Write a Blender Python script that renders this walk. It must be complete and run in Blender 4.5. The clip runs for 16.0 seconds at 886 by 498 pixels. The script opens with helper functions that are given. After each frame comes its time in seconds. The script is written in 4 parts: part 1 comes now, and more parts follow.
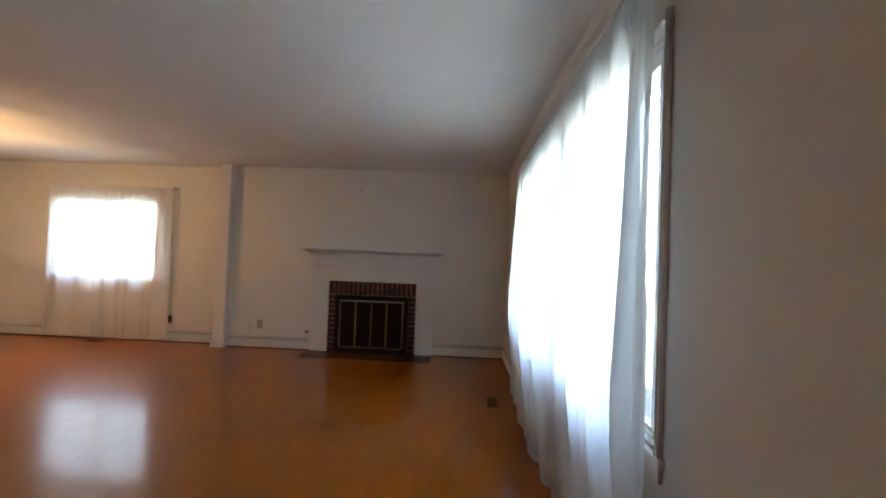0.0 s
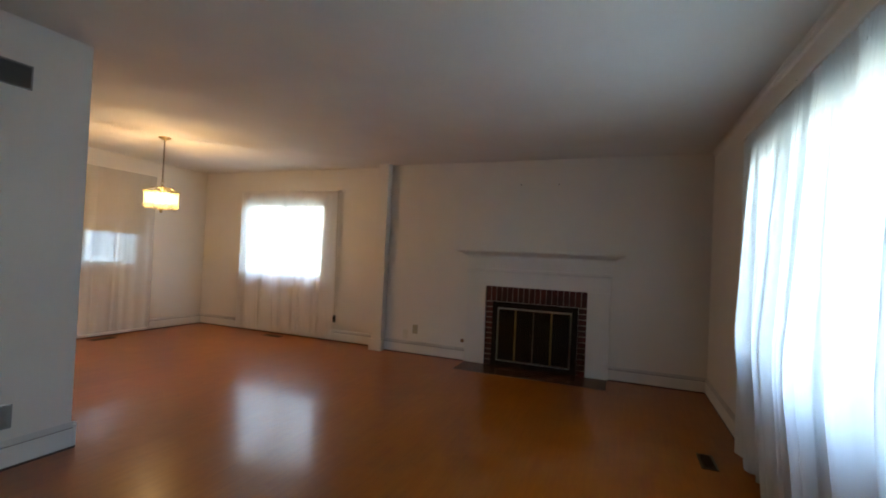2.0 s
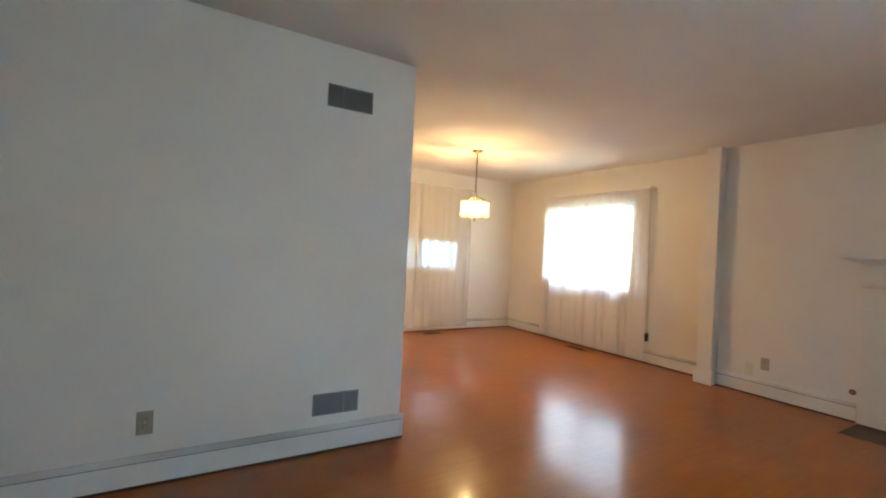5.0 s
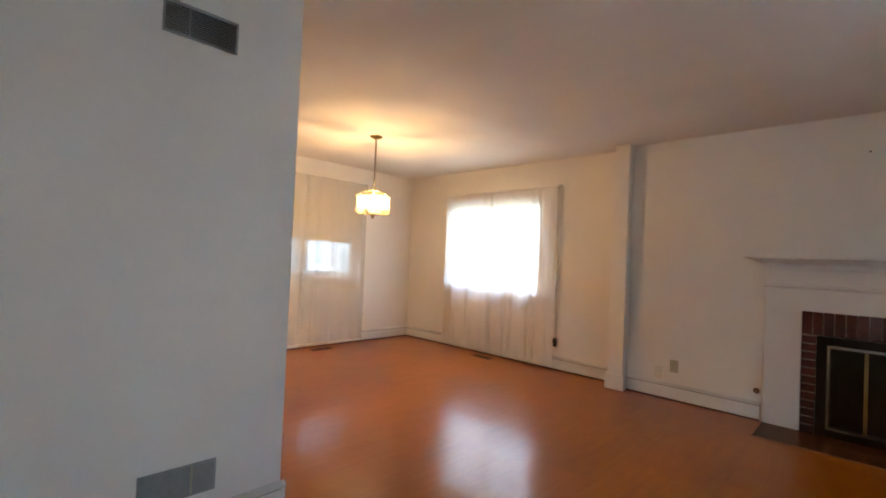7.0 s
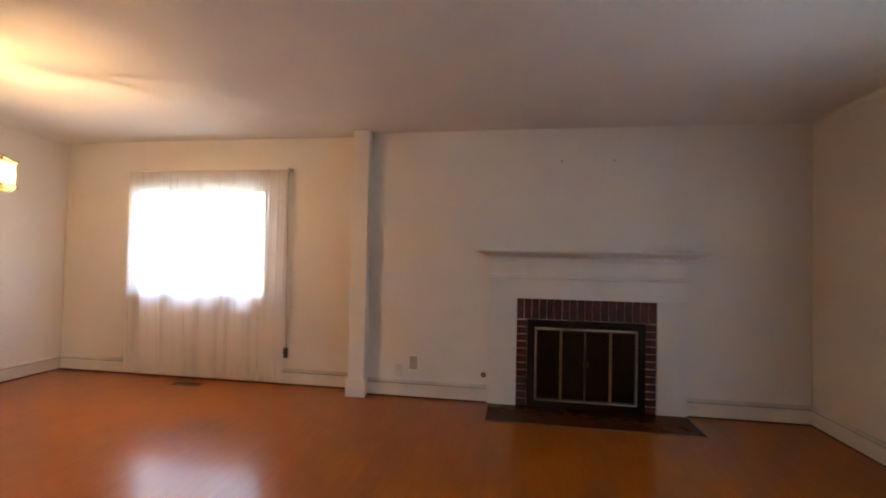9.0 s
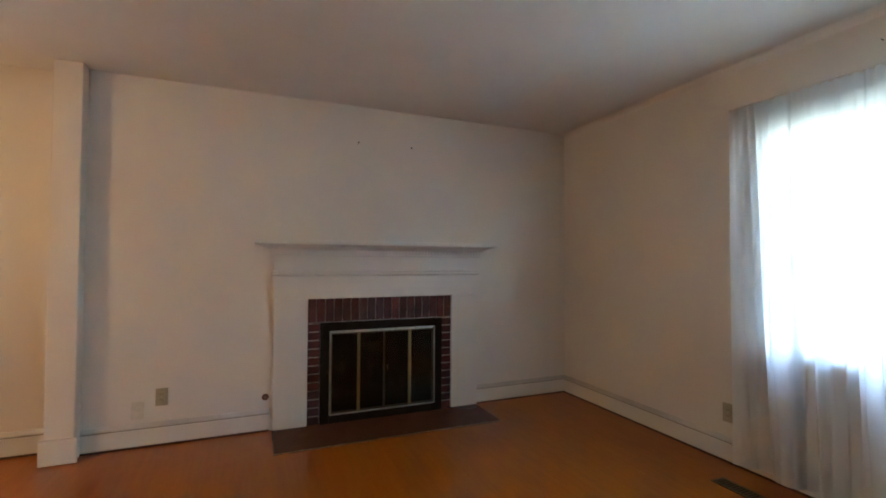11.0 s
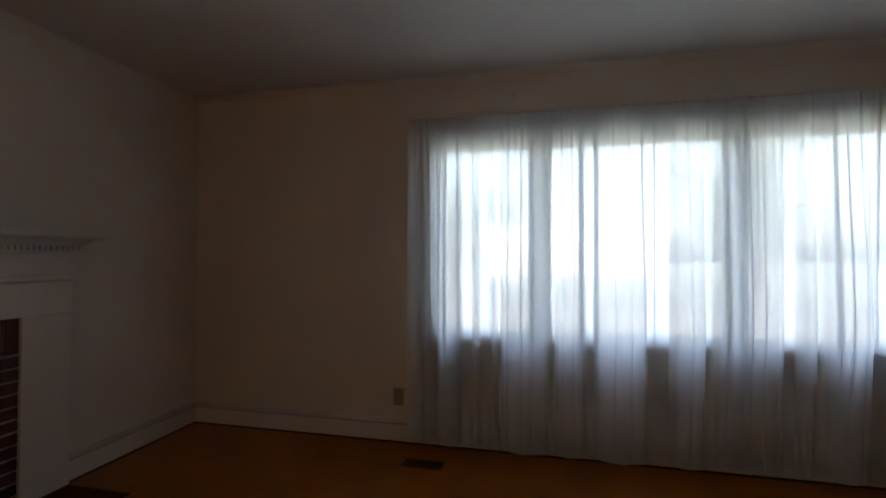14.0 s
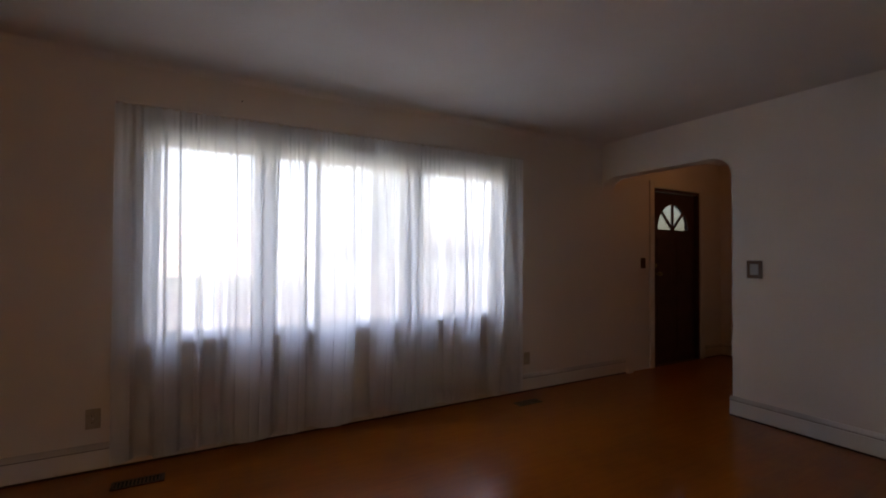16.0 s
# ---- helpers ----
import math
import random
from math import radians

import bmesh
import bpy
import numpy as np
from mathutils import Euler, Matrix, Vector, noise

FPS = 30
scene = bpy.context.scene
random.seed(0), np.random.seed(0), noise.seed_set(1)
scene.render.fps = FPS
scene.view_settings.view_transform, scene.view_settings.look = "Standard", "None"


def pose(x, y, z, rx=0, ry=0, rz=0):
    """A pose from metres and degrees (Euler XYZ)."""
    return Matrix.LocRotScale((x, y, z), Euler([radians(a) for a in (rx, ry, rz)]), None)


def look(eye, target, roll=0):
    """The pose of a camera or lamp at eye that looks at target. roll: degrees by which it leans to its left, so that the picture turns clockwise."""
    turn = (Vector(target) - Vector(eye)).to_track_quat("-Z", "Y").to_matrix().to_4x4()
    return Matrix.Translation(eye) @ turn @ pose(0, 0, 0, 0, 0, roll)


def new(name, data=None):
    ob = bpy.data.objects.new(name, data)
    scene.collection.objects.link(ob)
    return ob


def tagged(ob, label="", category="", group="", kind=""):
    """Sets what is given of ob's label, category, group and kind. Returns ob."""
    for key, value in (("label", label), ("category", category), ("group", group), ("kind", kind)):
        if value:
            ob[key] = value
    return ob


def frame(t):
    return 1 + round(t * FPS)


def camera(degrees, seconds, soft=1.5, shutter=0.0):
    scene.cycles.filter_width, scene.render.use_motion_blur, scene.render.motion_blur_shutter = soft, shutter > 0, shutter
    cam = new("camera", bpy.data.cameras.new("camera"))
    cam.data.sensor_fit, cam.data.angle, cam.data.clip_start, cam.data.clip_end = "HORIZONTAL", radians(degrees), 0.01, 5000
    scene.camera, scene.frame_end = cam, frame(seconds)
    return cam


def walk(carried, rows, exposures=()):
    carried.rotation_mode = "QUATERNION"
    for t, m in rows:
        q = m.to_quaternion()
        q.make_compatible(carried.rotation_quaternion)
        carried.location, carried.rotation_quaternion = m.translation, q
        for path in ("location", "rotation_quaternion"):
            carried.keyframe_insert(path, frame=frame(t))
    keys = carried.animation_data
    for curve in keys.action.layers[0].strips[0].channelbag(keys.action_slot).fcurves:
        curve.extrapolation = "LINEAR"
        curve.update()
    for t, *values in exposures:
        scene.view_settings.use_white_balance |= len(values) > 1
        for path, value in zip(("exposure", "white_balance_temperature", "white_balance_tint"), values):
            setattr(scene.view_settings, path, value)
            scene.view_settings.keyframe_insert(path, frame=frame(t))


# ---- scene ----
cam = camera(89.2, 16.0, soft=1.9)
PATH = [
    (0, (-0.606, -6.006, 1.286), (-0.689, -4.008, 1.333), 2.2),
    (0.5, (-0.639, -5.794, 1.298), (-0.806, -3.802, 1.335), 2.3),
    (1, (-0.629, -5.581, 1.246), (-0.945, -3.606, 1.296), 2.5),
    (1.5, (-0.748, -5.453, 1.281), (-1.24, -3.515, 1.313), 2.6),
    (2, (-0.85, -5.297, 1.268), (-1.591, -3.44, 1.303), 2.7),
    (2.5, (-0.909, -5.211, 1.254), (-1.934, -3.494, 1.283), 2.9),
    (3, (-0.972, -5.158, 1.262), (-2.263, -3.63, 1.282), 3.0),
    (3.5, (-1.028, -5.122, 1.271), (-2.566, -3.844, 1.278), 3.1),
    (4, (-1.074, -5.052, 1.26), (-2.789, -4.023, 1.263), 2.9),
    (6.5, (-1.758, -4.696, 1.252), (-3.351, -3.487, 1.27), 2.8),
    (6.8, (-1.866, -4.639, 1.259), (-3.34, -3.288, 1.288), 3.0),
    (7, (-1.912, -4.582, 1.244), (-3.312, -3.154, 1.282), 2.5),
    (7.5, (-2.035, -4.49, 1.223), (-3.198, -2.864, 1.276), 2.5),
    (8, (-2.156, -4.362, 1.221), (-3.022, -2.56, 1.287), 2.1),
    (8.5, (-2.276, -4.231, 1.246), (-2.866, -2.321, 1.301), 1.6),
    (9, (-2.391, -4.08, 1.289), (-2.707, -2.105, 1.329), 1.2),
    (11.5, (-2.841, -3.348, 1.242), (-1.781, -1.652, 1.293), 0.3),
    (12, (-2.951, -3.158, 1.248), (-1.614, -1.672, 1.303), 0.3),
    (12.5, (-2.989, -3.03, 1.226), (-1.443, -1.762, 1.277), 0.2),
    (13, (-2.972, -2.833, 1.227), (-1.256, -1.806, 1.273), 0.2),
    (13.5, (-2.945, -2.7, 1.252), (-1.092, -1.948, 1.287), 0.1),
    (14, (-2.926, -2.582, 1.257), (-0.975, -2.142, 1.29), 0.1),
    (14.5, (-2.956, -2.502, 1.2), (-0.958, -2.449, 1.262), -0.1),
    (15, (-3.074, -2.406, 1.194), (-1.109, -2.772, 1.254), -0.0),
    (15.5, (-3.191, -2.265, 1.252), (-1.33, -2.995, 1.286), 0.2),
    (16, (-3.302, -2.081, 1.264), (-1.564, -3.07, 1.296), 0.3),
]
EXPOSURES = [(0.0, 4.85, 7050, 6), (0.5, 4.49, 6950, 6), (1.0, 4.16, 6750, 4), (1.5, 4.01, 6400, 2), (2.0, 4.43, 6750, 3), (2.5, 5.11, 7050, 4), (3.0, 5.41, 7050, 3), (4.0, 5.44, 7000, -1), (6.5, 5.16, 6720, 3), (7.0, 5.13, 7020, 7), (8.0, 5.07, 7220, 15), (9.0, 5.06, 7220, 14), (11.5, 5.28, 6670, 2), (12.0, 4.99, 6670, 5), (12.5, 4.34, 6920, 11), (13.5, 3.54, 7440, 9), (14.5, 3.11, 7880, 19), (16.0, 3.42, 8190, 26)]
SKY, BULB, SHADE = 0.15, 0.64, 0.13
walk(cam, [(t, look(eye, target, roll)) for t, eye, target, roll in PATH], EXPOSURES)

# ---- world and sun: a bright overcast day ----
world = bpy.data.worlds.new("overcast_sky")
scene.world = world
world.use_nodes = True
wn = world.node_tree
sky = wn.nodes.new("ShaderNodeTexSky")
sky.sky_type, sky.sun_disc = "NISHITA", False
sky.sun_elevation, sky.sun_rotation = radians(50), radians(248)
sky.air_density, sky.dust_density, sky.ozone_density = 1.0, 4.0, 1.0
wn.links.new(sky.outputs[0], wn.nodes["Background"].inputs[0])
wn.nodes["Background"].inputs[1].default_value = SKY
sun = new("sun", bpy.data.lights.new("sun", "SUN"))
sun.data.energy, sun.data.angle, sun.data.color = 1.5, radians(15), (0.97, 0.98, 0.98)
sun.matrix_world = look((-30, -12, 38), (0, 0, 0))

# ---- materials ----
def material(name):
    m = bpy.data.materials.new(name)
    m.use_nodes = True
    nt = m.node_tree
    return m, nt, nt.nodes["Principled BSDF"]


def coords(nt, scale=(1, 1, 1), kind="Object"):
    tc = nt.nodes.new("ShaderNodeTexCoord")
    mp = nt.nodes.new("ShaderNodeMapping")
    mp.inputs["Scale"].default_value = scale
    nt.links.new(tc.outputs[kind], mp.inputs[0])
    return mp.outputs[0]


def noise_tex(nt, vec, scale, detail=4, rough=0.55):
    n = nt.nodes.new("ShaderNodeTexNoise")
    n.inputs["Scale"].default_value, n.inputs["Detail"].default_value = scale, detail
    n.inputs["Roughness"].default_value = rough
    nt.links.new(vec, n.inputs["Vector"])
    return n.outputs[0]


def ramp(nt, fac, stops):
    r = nt.nodes.new("ShaderNodeValToRGB")
    el = r.color_ramp.elements
    while len(el) < len(stops):
        el.new(0.5)
    for e, (p, c) in zip(el, stops):
        e.position, e.color = p, (*c, 1)
    nt.links.new(fac, r.inputs[0])
    return r.outputs[0]


def mix(nt, fac, a, b, blend="MIX"):
    m = nt.nodes.new("ShaderNodeMix")
    m.data_type, m.blend_type = "RGBA", blend
    for sock, v in ((m.inputs[0], fac), (m.inputs[6], a), (m.inputs[7], b)):
        if hasattr(v, "links"):
            nt.links.new(v, sock)
        else:
            sock.default_value = v if not isinstance(v, tuple) else (*v, 1)
    return m.outputs[2]


def bump(nt, bsdf, height, strength, dist):
    b = nt.nodes.new("ShaderNodeBump")
    b.inputs["Strength"].default_value, b.inputs["Distance"].default_value = strength, dist
    nt.links.new(height, b.inputs["Height"])
    nt.links.new(b.outputs[0], bsdf.inputs["Normal"])


def painted(name, colour, rough, grain=60.0, relief=0.0012, stain=0.10):
    """Paint on plaster or wood: broad stains, fine roller grain."""
    m, nt, p = material(name)
    v = coords(nt)
    broad, fine = noise_tex(nt, v, 1.3, 5), noise_tex(nt, v, grain, 3)
    dark = tuple(c * (1 - stain) * f for c, f in zip(colour, (1.0, 0.985, 0.96)))
    base = ramp(nt, broad, [(0.3, dark), (0.7, colour)])
    nt.links.new(base, p.inputs["Base Color"])
    p.inputs["Roughness"].default_value = rough
    bump(nt, p, fine, 0.35, relief)
    return m


def plain(name, colour, rough, metal=0.0, grain=40.0, vary=0.15):
    m, nt, p = material(name)
    n = noise_tex(nt, coords(nt), grain, 4)
    nt.links.new(ramp(nt, n, [(0.3, tuple(c * (1 - vary) for c in colour)), (0.7, colour)]), p.inputs["Base Color"])
    p.inputs["Roughness"].default_value, p.inputs["Metallic"].default_value = rough, metal
    return m


def floor_wood(name):
    m, nt, p = material(name)
    v = coords(nt, (1, 1, 1), "Object")
    geo = nt.nodes.new("ShaderNodeNewGeometry")
    info = nt.nodes.new("ShaderNodeObjectInfo")
    shift = nt.nodes.new("ShaderNodeVectorMath")
    shift.operation = "MULTIPLY_ADD"
    both = nt.nodes.new("ShaderNodeMath")
    both.operation = "ADD"
    nt.links.new(info.outputs["Random"], both.inputs[0])
    nt.links.new(geo.outputs["Random Per Island"], both.inputs[1])
    nt.links.new(both.outputs[0], shift.inputs[0])
    shift.inputs[1].default_value = (37, 91, 13)
    pos = geo.outputs["Position"]
    nt.links.new(pos, shift.inputs[2])
    mp = nt.nodes.new("ShaderNodeMapping")
    mp.inputs["Scale"].default_value = (14, 1.0, 1)
    nt.links.new(shift.outputs[0], mp.inputs[0])
    grain = noise_tex(nt, mp.outputs[0], 2.2, 6, 0.6)
    wear = noise_tex(nt, pos, 0.9, 5, 0.6)
    wood = ramp(nt, grain, [(0.2, (0.262, 0.064, 0.005)), (0.5, (0.310, 0.080, 0.0065)), (0.8, (0.360, 0.098, 0.0085))])
    tone = ramp(nt, both.outputs[0], [(0.0, (0.975, 0.97, 0.97)), (1.0, (1.02, 1.015, 1.015))])
    wood = mix(nt, 1.0, wood, tone, "MULTIPLY")
    aged = ramp(nt, wear, [(0.30, (0.78, 0.74, 0.70)), (0.50, (1, 1, 1))])
    wood = mix(nt, 1.0, wood, aged, "MULTIPLY")
    nt.links.new(wood, p.inputs["Base Color"])
    rough = nt.nodes.new("ShaderNodeMapRange")
    rough.inputs["To Min"].default_value, rough.inputs["To Max"].default_value = 0.276, 0.30
    nt.links.new(wear, rough.inputs["Value"])
    nt.links.new(rough.outputs[0], p.inputs["Roughness"])
    p.inputs["Specular IOR Level"].default_value = 0.156
    swell, ripple = noise_tex(nt, pos, 4.5, 2, 0.5), noise_tex(nt, pos, 17.0, 2, 0.5)
    height = nt.nodes.new("ShaderNodeMath")
    height.operation, height.inputs[1].default_value = "MULTIPLY_ADD", 0.16
    nt.links.new(ripple, height.inputs[0]), nt.links.new(swell, height.inputs[2])
    bump(nt, p, height.outputs[0], 0.34, 0.006)
    p.inputs["Coat Weight"].default_value, p.inputs["Coat Roughness"].default_value = 0.4, 0.09
    return m


def sooty(nt, colour):
    """Smoke-stained patches over a colour, with edges of their own."""
    geo = nt.nodes.new("ShaderNodeNewGeometry")
    stain = noise_tex(nt, geo.outputs["Position"], 5.5, 5, 0.6)
    return mix(nt, 1.0, colour, ramp(nt, stain, [(0.34, (0.42, 0.39, 0.38)), (0.55, (1, 1, 1))]), "MULTIPLY")


def mortar_mat(name):
    m, nt, p = material(name)
    n = noise_tex(nt, coords(nt), 120, 4)
    nt.links.new(sooty(nt, ramp(nt, n, [(0.3, (0.34, 0.28, 0.235)), (0.7, (0.50, 0.42, 0.36))])), p.inputs["Base Color"])
    p.inputs["Roughness"].default_value = 0.9
    bump(nt, p, n, 0.4, 0.002)
    return m


def brick_mat(name):
    m, nt, p = material(name)
    info = nt.nodes.new("ShaderNodeObjectInfo")
    n = noise_tex(nt, coords(nt), 45, 5)
    a = ramp(nt, n, [(0.3, (0.052, 0.0105, 0.006)), (0.7, (0.130, 0.026, 0.014))])
    t = ramp(nt, info.outputs["Random"], [(0, (0.6, 0.6, 0.62)), (1, (1.1, 1.0, 1.0))])
    nt.links.new(sooty(nt, mix(nt, 1.0, a, t, "MULTIPLY")), p.inputs["Base Color"])
    p.inputs["Roughness"].default_value = 0.55
    bump(nt, p, n, 0.5, 0.002)
    return m


def sheer(name, clear, colour=(0.92, 0.92, 0.9), front=0.37):
    """Thin woven voile: part open weave, part thread that scatters light to both sides."""
    m = bpy.data.materials.new(name)
    m.use_nodes = True
    nt = m.node_tree
    nt.nodes.clear()
    out = nt.nodes.new("ShaderNodeOutputMaterial")
    tr, tl, df = (nt.nodes.new(k) for k in ("ShaderNodeBsdfTransparent", "ShaderNodeBsdfTranslucent", "ShaderNodeBsdfDiffuse"))
    weave = noise_tex(nt, coords(nt, (1, 1, 0.15)), 60, 3)
    cloth = ramp(nt, weave, [(0.3, tuple(c * 0.97 for c in colour)), (0.7, colour)])
    for n in (tl, df):
        nt.links.new(cloth, n.inputs["Color"])
    a, b = nt.nodes.new("ShaderNodeMixShader"), nt.nodes.new("ShaderNodeMixShader")
    a.inputs[0].default_value = front
    nt.links.new(tl.outputs[0], a.inputs[1]), nt.links.new(df.outputs[0], a.inputs[2])
    b.inputs[0].default_value = 1 - clear
    nt.links.new(tr.outputs[0], b.inputs[1]), nt.links.new(a.outputs[0], b.inputs[2])
    nt.links.new(b.outputs[0], out.inputs[0])
    return m


def pane_glass(name, tint=(0.96, 0.97, 0.97), rough=0.02):
    m = bpy.data.materials.new(name)
    m.use_nodes = True
    nt = m.node_tree
    nt.nodes.clear()
    out, tr, gl = (nt.nodes.new(k) for k in ("ShaderNodeOutputMaterial", "ShaderNodeBsdfTransparent", "ShaderNodeBsdfGlossy"))
    tr.inputs[0].default_value = (*tint, 1)
    gl.inputs["Roughness"].default_value = rough
    lw, mx = nt.nodes.new("ShaderNodeLayerWeight"), nt.nodes.new("ShaderNodeMixShader")
    po, ma = nt.nodes.new("ShaderNodeMath"), nt.nodes.new("ShaderNodeMath")
    po.operation, ma.operation = "POWER", "MULTIPLY_ADD"
    po.inputs[1].default_value = 5.0
    ma.inputs[1].default_value, ma.inputs[2].default_value = 0.9, 0.035
    nt.links.new(lw.outputs["Facing"], po.inputs[0])
    nt.links.new(po.outputs[0], ma.inputs[0])
    nt.links.new(ma.outputs[0], mx.inputs[0])
    nt.links.new(tr.outputs[0], mx.inputs[1]), nt.links.new(gl.outputs[0], mx.inputs[2])
    nt.links.new(mx.outputs[0], out.inputs[0])
    return m


def lit_glass(name):
    """Etched lampshade glass: part clear, part frosted so that it glows with the bulbs inside."""
    m = bpy.data.materials.new(name)
    m.use_nodes = True
    nt = m.node_tree
    nt.nodes.clear()
    out, tr, tl, gl = (nt.nodes.new(k) for k in ("ShaderNodeOutputMaterial", "ShaderNodeBsdfTransparent", "ShaderNodeBsdfTranslucent", "ShaderNodeBsdfGlossy"))
    tr.inputs[0].default_value = (0.95, 0.93, 0.84, 1)
    gl.inputs["Roughness"].default_value = 0.12
    etch = noise_tex(nt, coords(nt), 35, 3)
    nt.links.new(ramp(nt, etch, [(0.3, (0.70, 0.80, 0.50)), (0.7, (0.88, 0.95, 0.70))]), tl.inputs["Color"])
    a, b = nt.nodes.new("ShaderNodeMixShader"), nt.nodes.new("ShaderNodeMixShader")
    a.inputs[0].default_value, b.inputs[0].default_value = SHADE, 0.05
    nt.links.new(tr.outputs[0], a.inputs[1]), nt.links.new(tl.outputs[0], a.inputs[2])
    nt.links.new(a.outputs[0], b.inputs[1]), nt.links.new(gl.outputs[0], b.inputs[2])
    nt.links.new(b.outputs[0], out.inputs[0])
    return m


def foliage(name, a, b):
    m, nt, p = material(name)
    geo = nt.nodes.new("ShaderNodeNewGeometry")
    nt.links.new(ramp(nt, geo.outputs["Random Per Island"], [(0, a), (1, b)]), p.inputs["Base Color"])
    p.inputs["Roughness"].default_value = 0.7
    return m


WALL = painted("wall_paint", (0.70, 0.662, 0.606), 0.60, stain=0.06)
CEIL = painted("ceiling_paint", (0.70, 0.675, 0.635), 0.8, 45, 0.0015, 0.08)
TRIM = painted("trim_paint", (0.70, 0.675, 0.640), 0.38, 90, 0.0005, 0.11)
MOTTLED = painted("mottled_trim_paint", (0.64, 0.62, 0.59), 0.6, 30, 0.0008, 0.42)
SASH = painted("sash_paint", (0.75, 0.76, 0.75), 0.4, 90, 0.0005, 0.06)
FLOOR = floor_wood("varnished_strip_oak")
SUB = plain("subfloor", (0.05, 0.02, 0.008), 0.7)
SHOE = plain("dark_stained_wood", (0.06, 0.022, 0.01), 0.5)
EDGE = plain("edge_highlight_wood", (0.22, 0.10, 0.045), 0.3, 0, 12, 0.4)
GREY_BROWN = plain("mottled_grey_brown", (0.19, 0.165, 0.145), 0.9, 0, 9, 0.55)
BRICK = brick_mat("dark_red_brick")
DULL = plain("tarnished_bronze", (0.16, 0.125, 0.085), 0.42, 1.0, 60, 0.3)
MORTAR = mortar_mat("mortar")
SOOT = plain("sooty_iron", (0.016, 0.011, 0.009), 0.8)
SOOT.node_tree.nodes["Principled BSDF"].inputs["Specular IOR Level"].default_value = 0.15
MESH = plain("pane_reflection_grey", (0.22, 0.20, 0.165), 0.7, 0, 140, 0.5)
BLACK = plain("black_plastic", (0.02, 0.018, 0.016), 0.4)
SLATE = plain("dark_hearth_tile", (0.085, 0.028, 0.014), 0.26, 0, 9, 0.15)
SLATE.node_tree.nodes["Principled BSDF"].inputs["Specular IOR Level"].default_value = 0.11
BRASS = plain("aged_brass", (0.34, 0.26, 0.12), 0.4, 1.0, 60, 0.25)
GILT = plain("worn_brass", (0.22, 0.18, 0.09), 0.36, 1.0, 60, 0.2)
STEEL = plain("satin_steel", (0.60, 0.57, 0.50), 0.30, 1.0, 60, 0.15)
IVORY = plain("ivory_plastic", (0.40, 0.355, 0.25), 0.4)
WHITE_P = plain("white_plastic", (0.66, 0.62, 0.52), 0.4)
COPPER = plain("brown_copper", (0.22, 0.09, 0.05), 0.4, 0.7)
GRILLE = plain("grey_enamel", (0.235, 0.235, 0.23), 0.45)
PLATE = plain("grey_plate", (0.27, 0.265, 0.25), 0.45)
# near-black colour stands in for the shade inside the ducts
DUCT = plain("duct_shadow", (0.02, 0.02, 0.02), 0.9)
REGISTER = plain("brown_register_steel", (0.085, 0.04, 0.019), 0.4, 0.3)
DOORWOOD = plain("dark_stained_door", (0.07, 0.02, 0.011), 0.4, 0, 8, 0.4)
SHEER_E = sheer("white_voile", 0.13, (0.868, 0.886, 0.90), 0.24)
SHEER_N = sheer("cream_voile", 0.14, (0.88, 0.85, 0.82), 0.36)
SHEER_W = sheer("flat_cream_voile", 0.55, (0.86, 0.83, 0.78), 0.5)
BLIND = plain("buff_roller_shade", (0.60, 0.55, 0.46), 0.8)
GLASS = pane_glass("window_glass")
FAN_GLASS = pane_glass("clouded_fan_glass", (0.27, 0.29, 0.285))
SMOKED = pane_glass("smoked_glass", (0.42, 0.40, 0.36), 0.22)
SHADE_GLASS = lit_glass("lit_etched_glass")
GRASS = plain("pale_lawn", (0.21, 0.25, 0.225), 0.9, 0, 3, 0.4)
CONCRETE = plain("stained_concrete", (0.20, 0.195, 0.185), 0.85, 0, 8, 0.2)
ASPHALT = plain("weathered_asphalt", (0.14, 0.14, 0.145), 0.85, 0, 30, 0.3)
SIDING = painted("pale_siding", (0.60, 0.62, 0.64), 0.6, 30)
CREAM = painted("cream_siding", (0.27, 0.255, 0.235), 0.6, 30)
ROOF = plain("roof_shingle", (0.45, 0.47, 0.50), 0.9, 0, 10, 0.3)
DARKPANE = plain("far_pale_glass", (0.42, 0.44, 0.46), 0.15)
BARK = plain("bark", (0.10, 0.07, 0.05), 0.9, 0, 20, 0.4)
LEAF = foliage("leaves", (0.06, 0.10, 0.05), (0.12, 0.17, 0.09))

# ---- mesh helpers ----
def mesh_of(name, bm, mat):
    me = bpy.data.meshes.new(name)
    bmesh.ops.recalc_face_normals(bm, faces=bm.faces)
    bm.to_mesh(me)
    bm.free()
    me.materials.append(mat)
    return me


def smooth(ob):
    for f in ob.data.polygons:
        f.use_smooth = True
    return ob


def solid(name, bm, mat, label="", category="", kind="", group=""):
    return tagged(new(name, mesh_of(name, bm, mat)), label, category, group, kind)


def part(name, bm, mat, parent, label=""):
    ob = new(name, mesh_of(name, bm, mat))
    ob.parent = parent
    ob.matrix_parent_inverse = parent.matrix_world.inverted() if parent.parent is None else Matrix()
    if parent.parent is None:
        ob.matrix_parent_inverse = parent.matrix_basis.inverted()
    return tagged(ob, label)


def thing(name, at, label, category, group="", kind=""):
    ob = new(name)
    ob.matrix_basis = Matrix.Translation(at)
    return tagged(ob, label, category, group, kind)


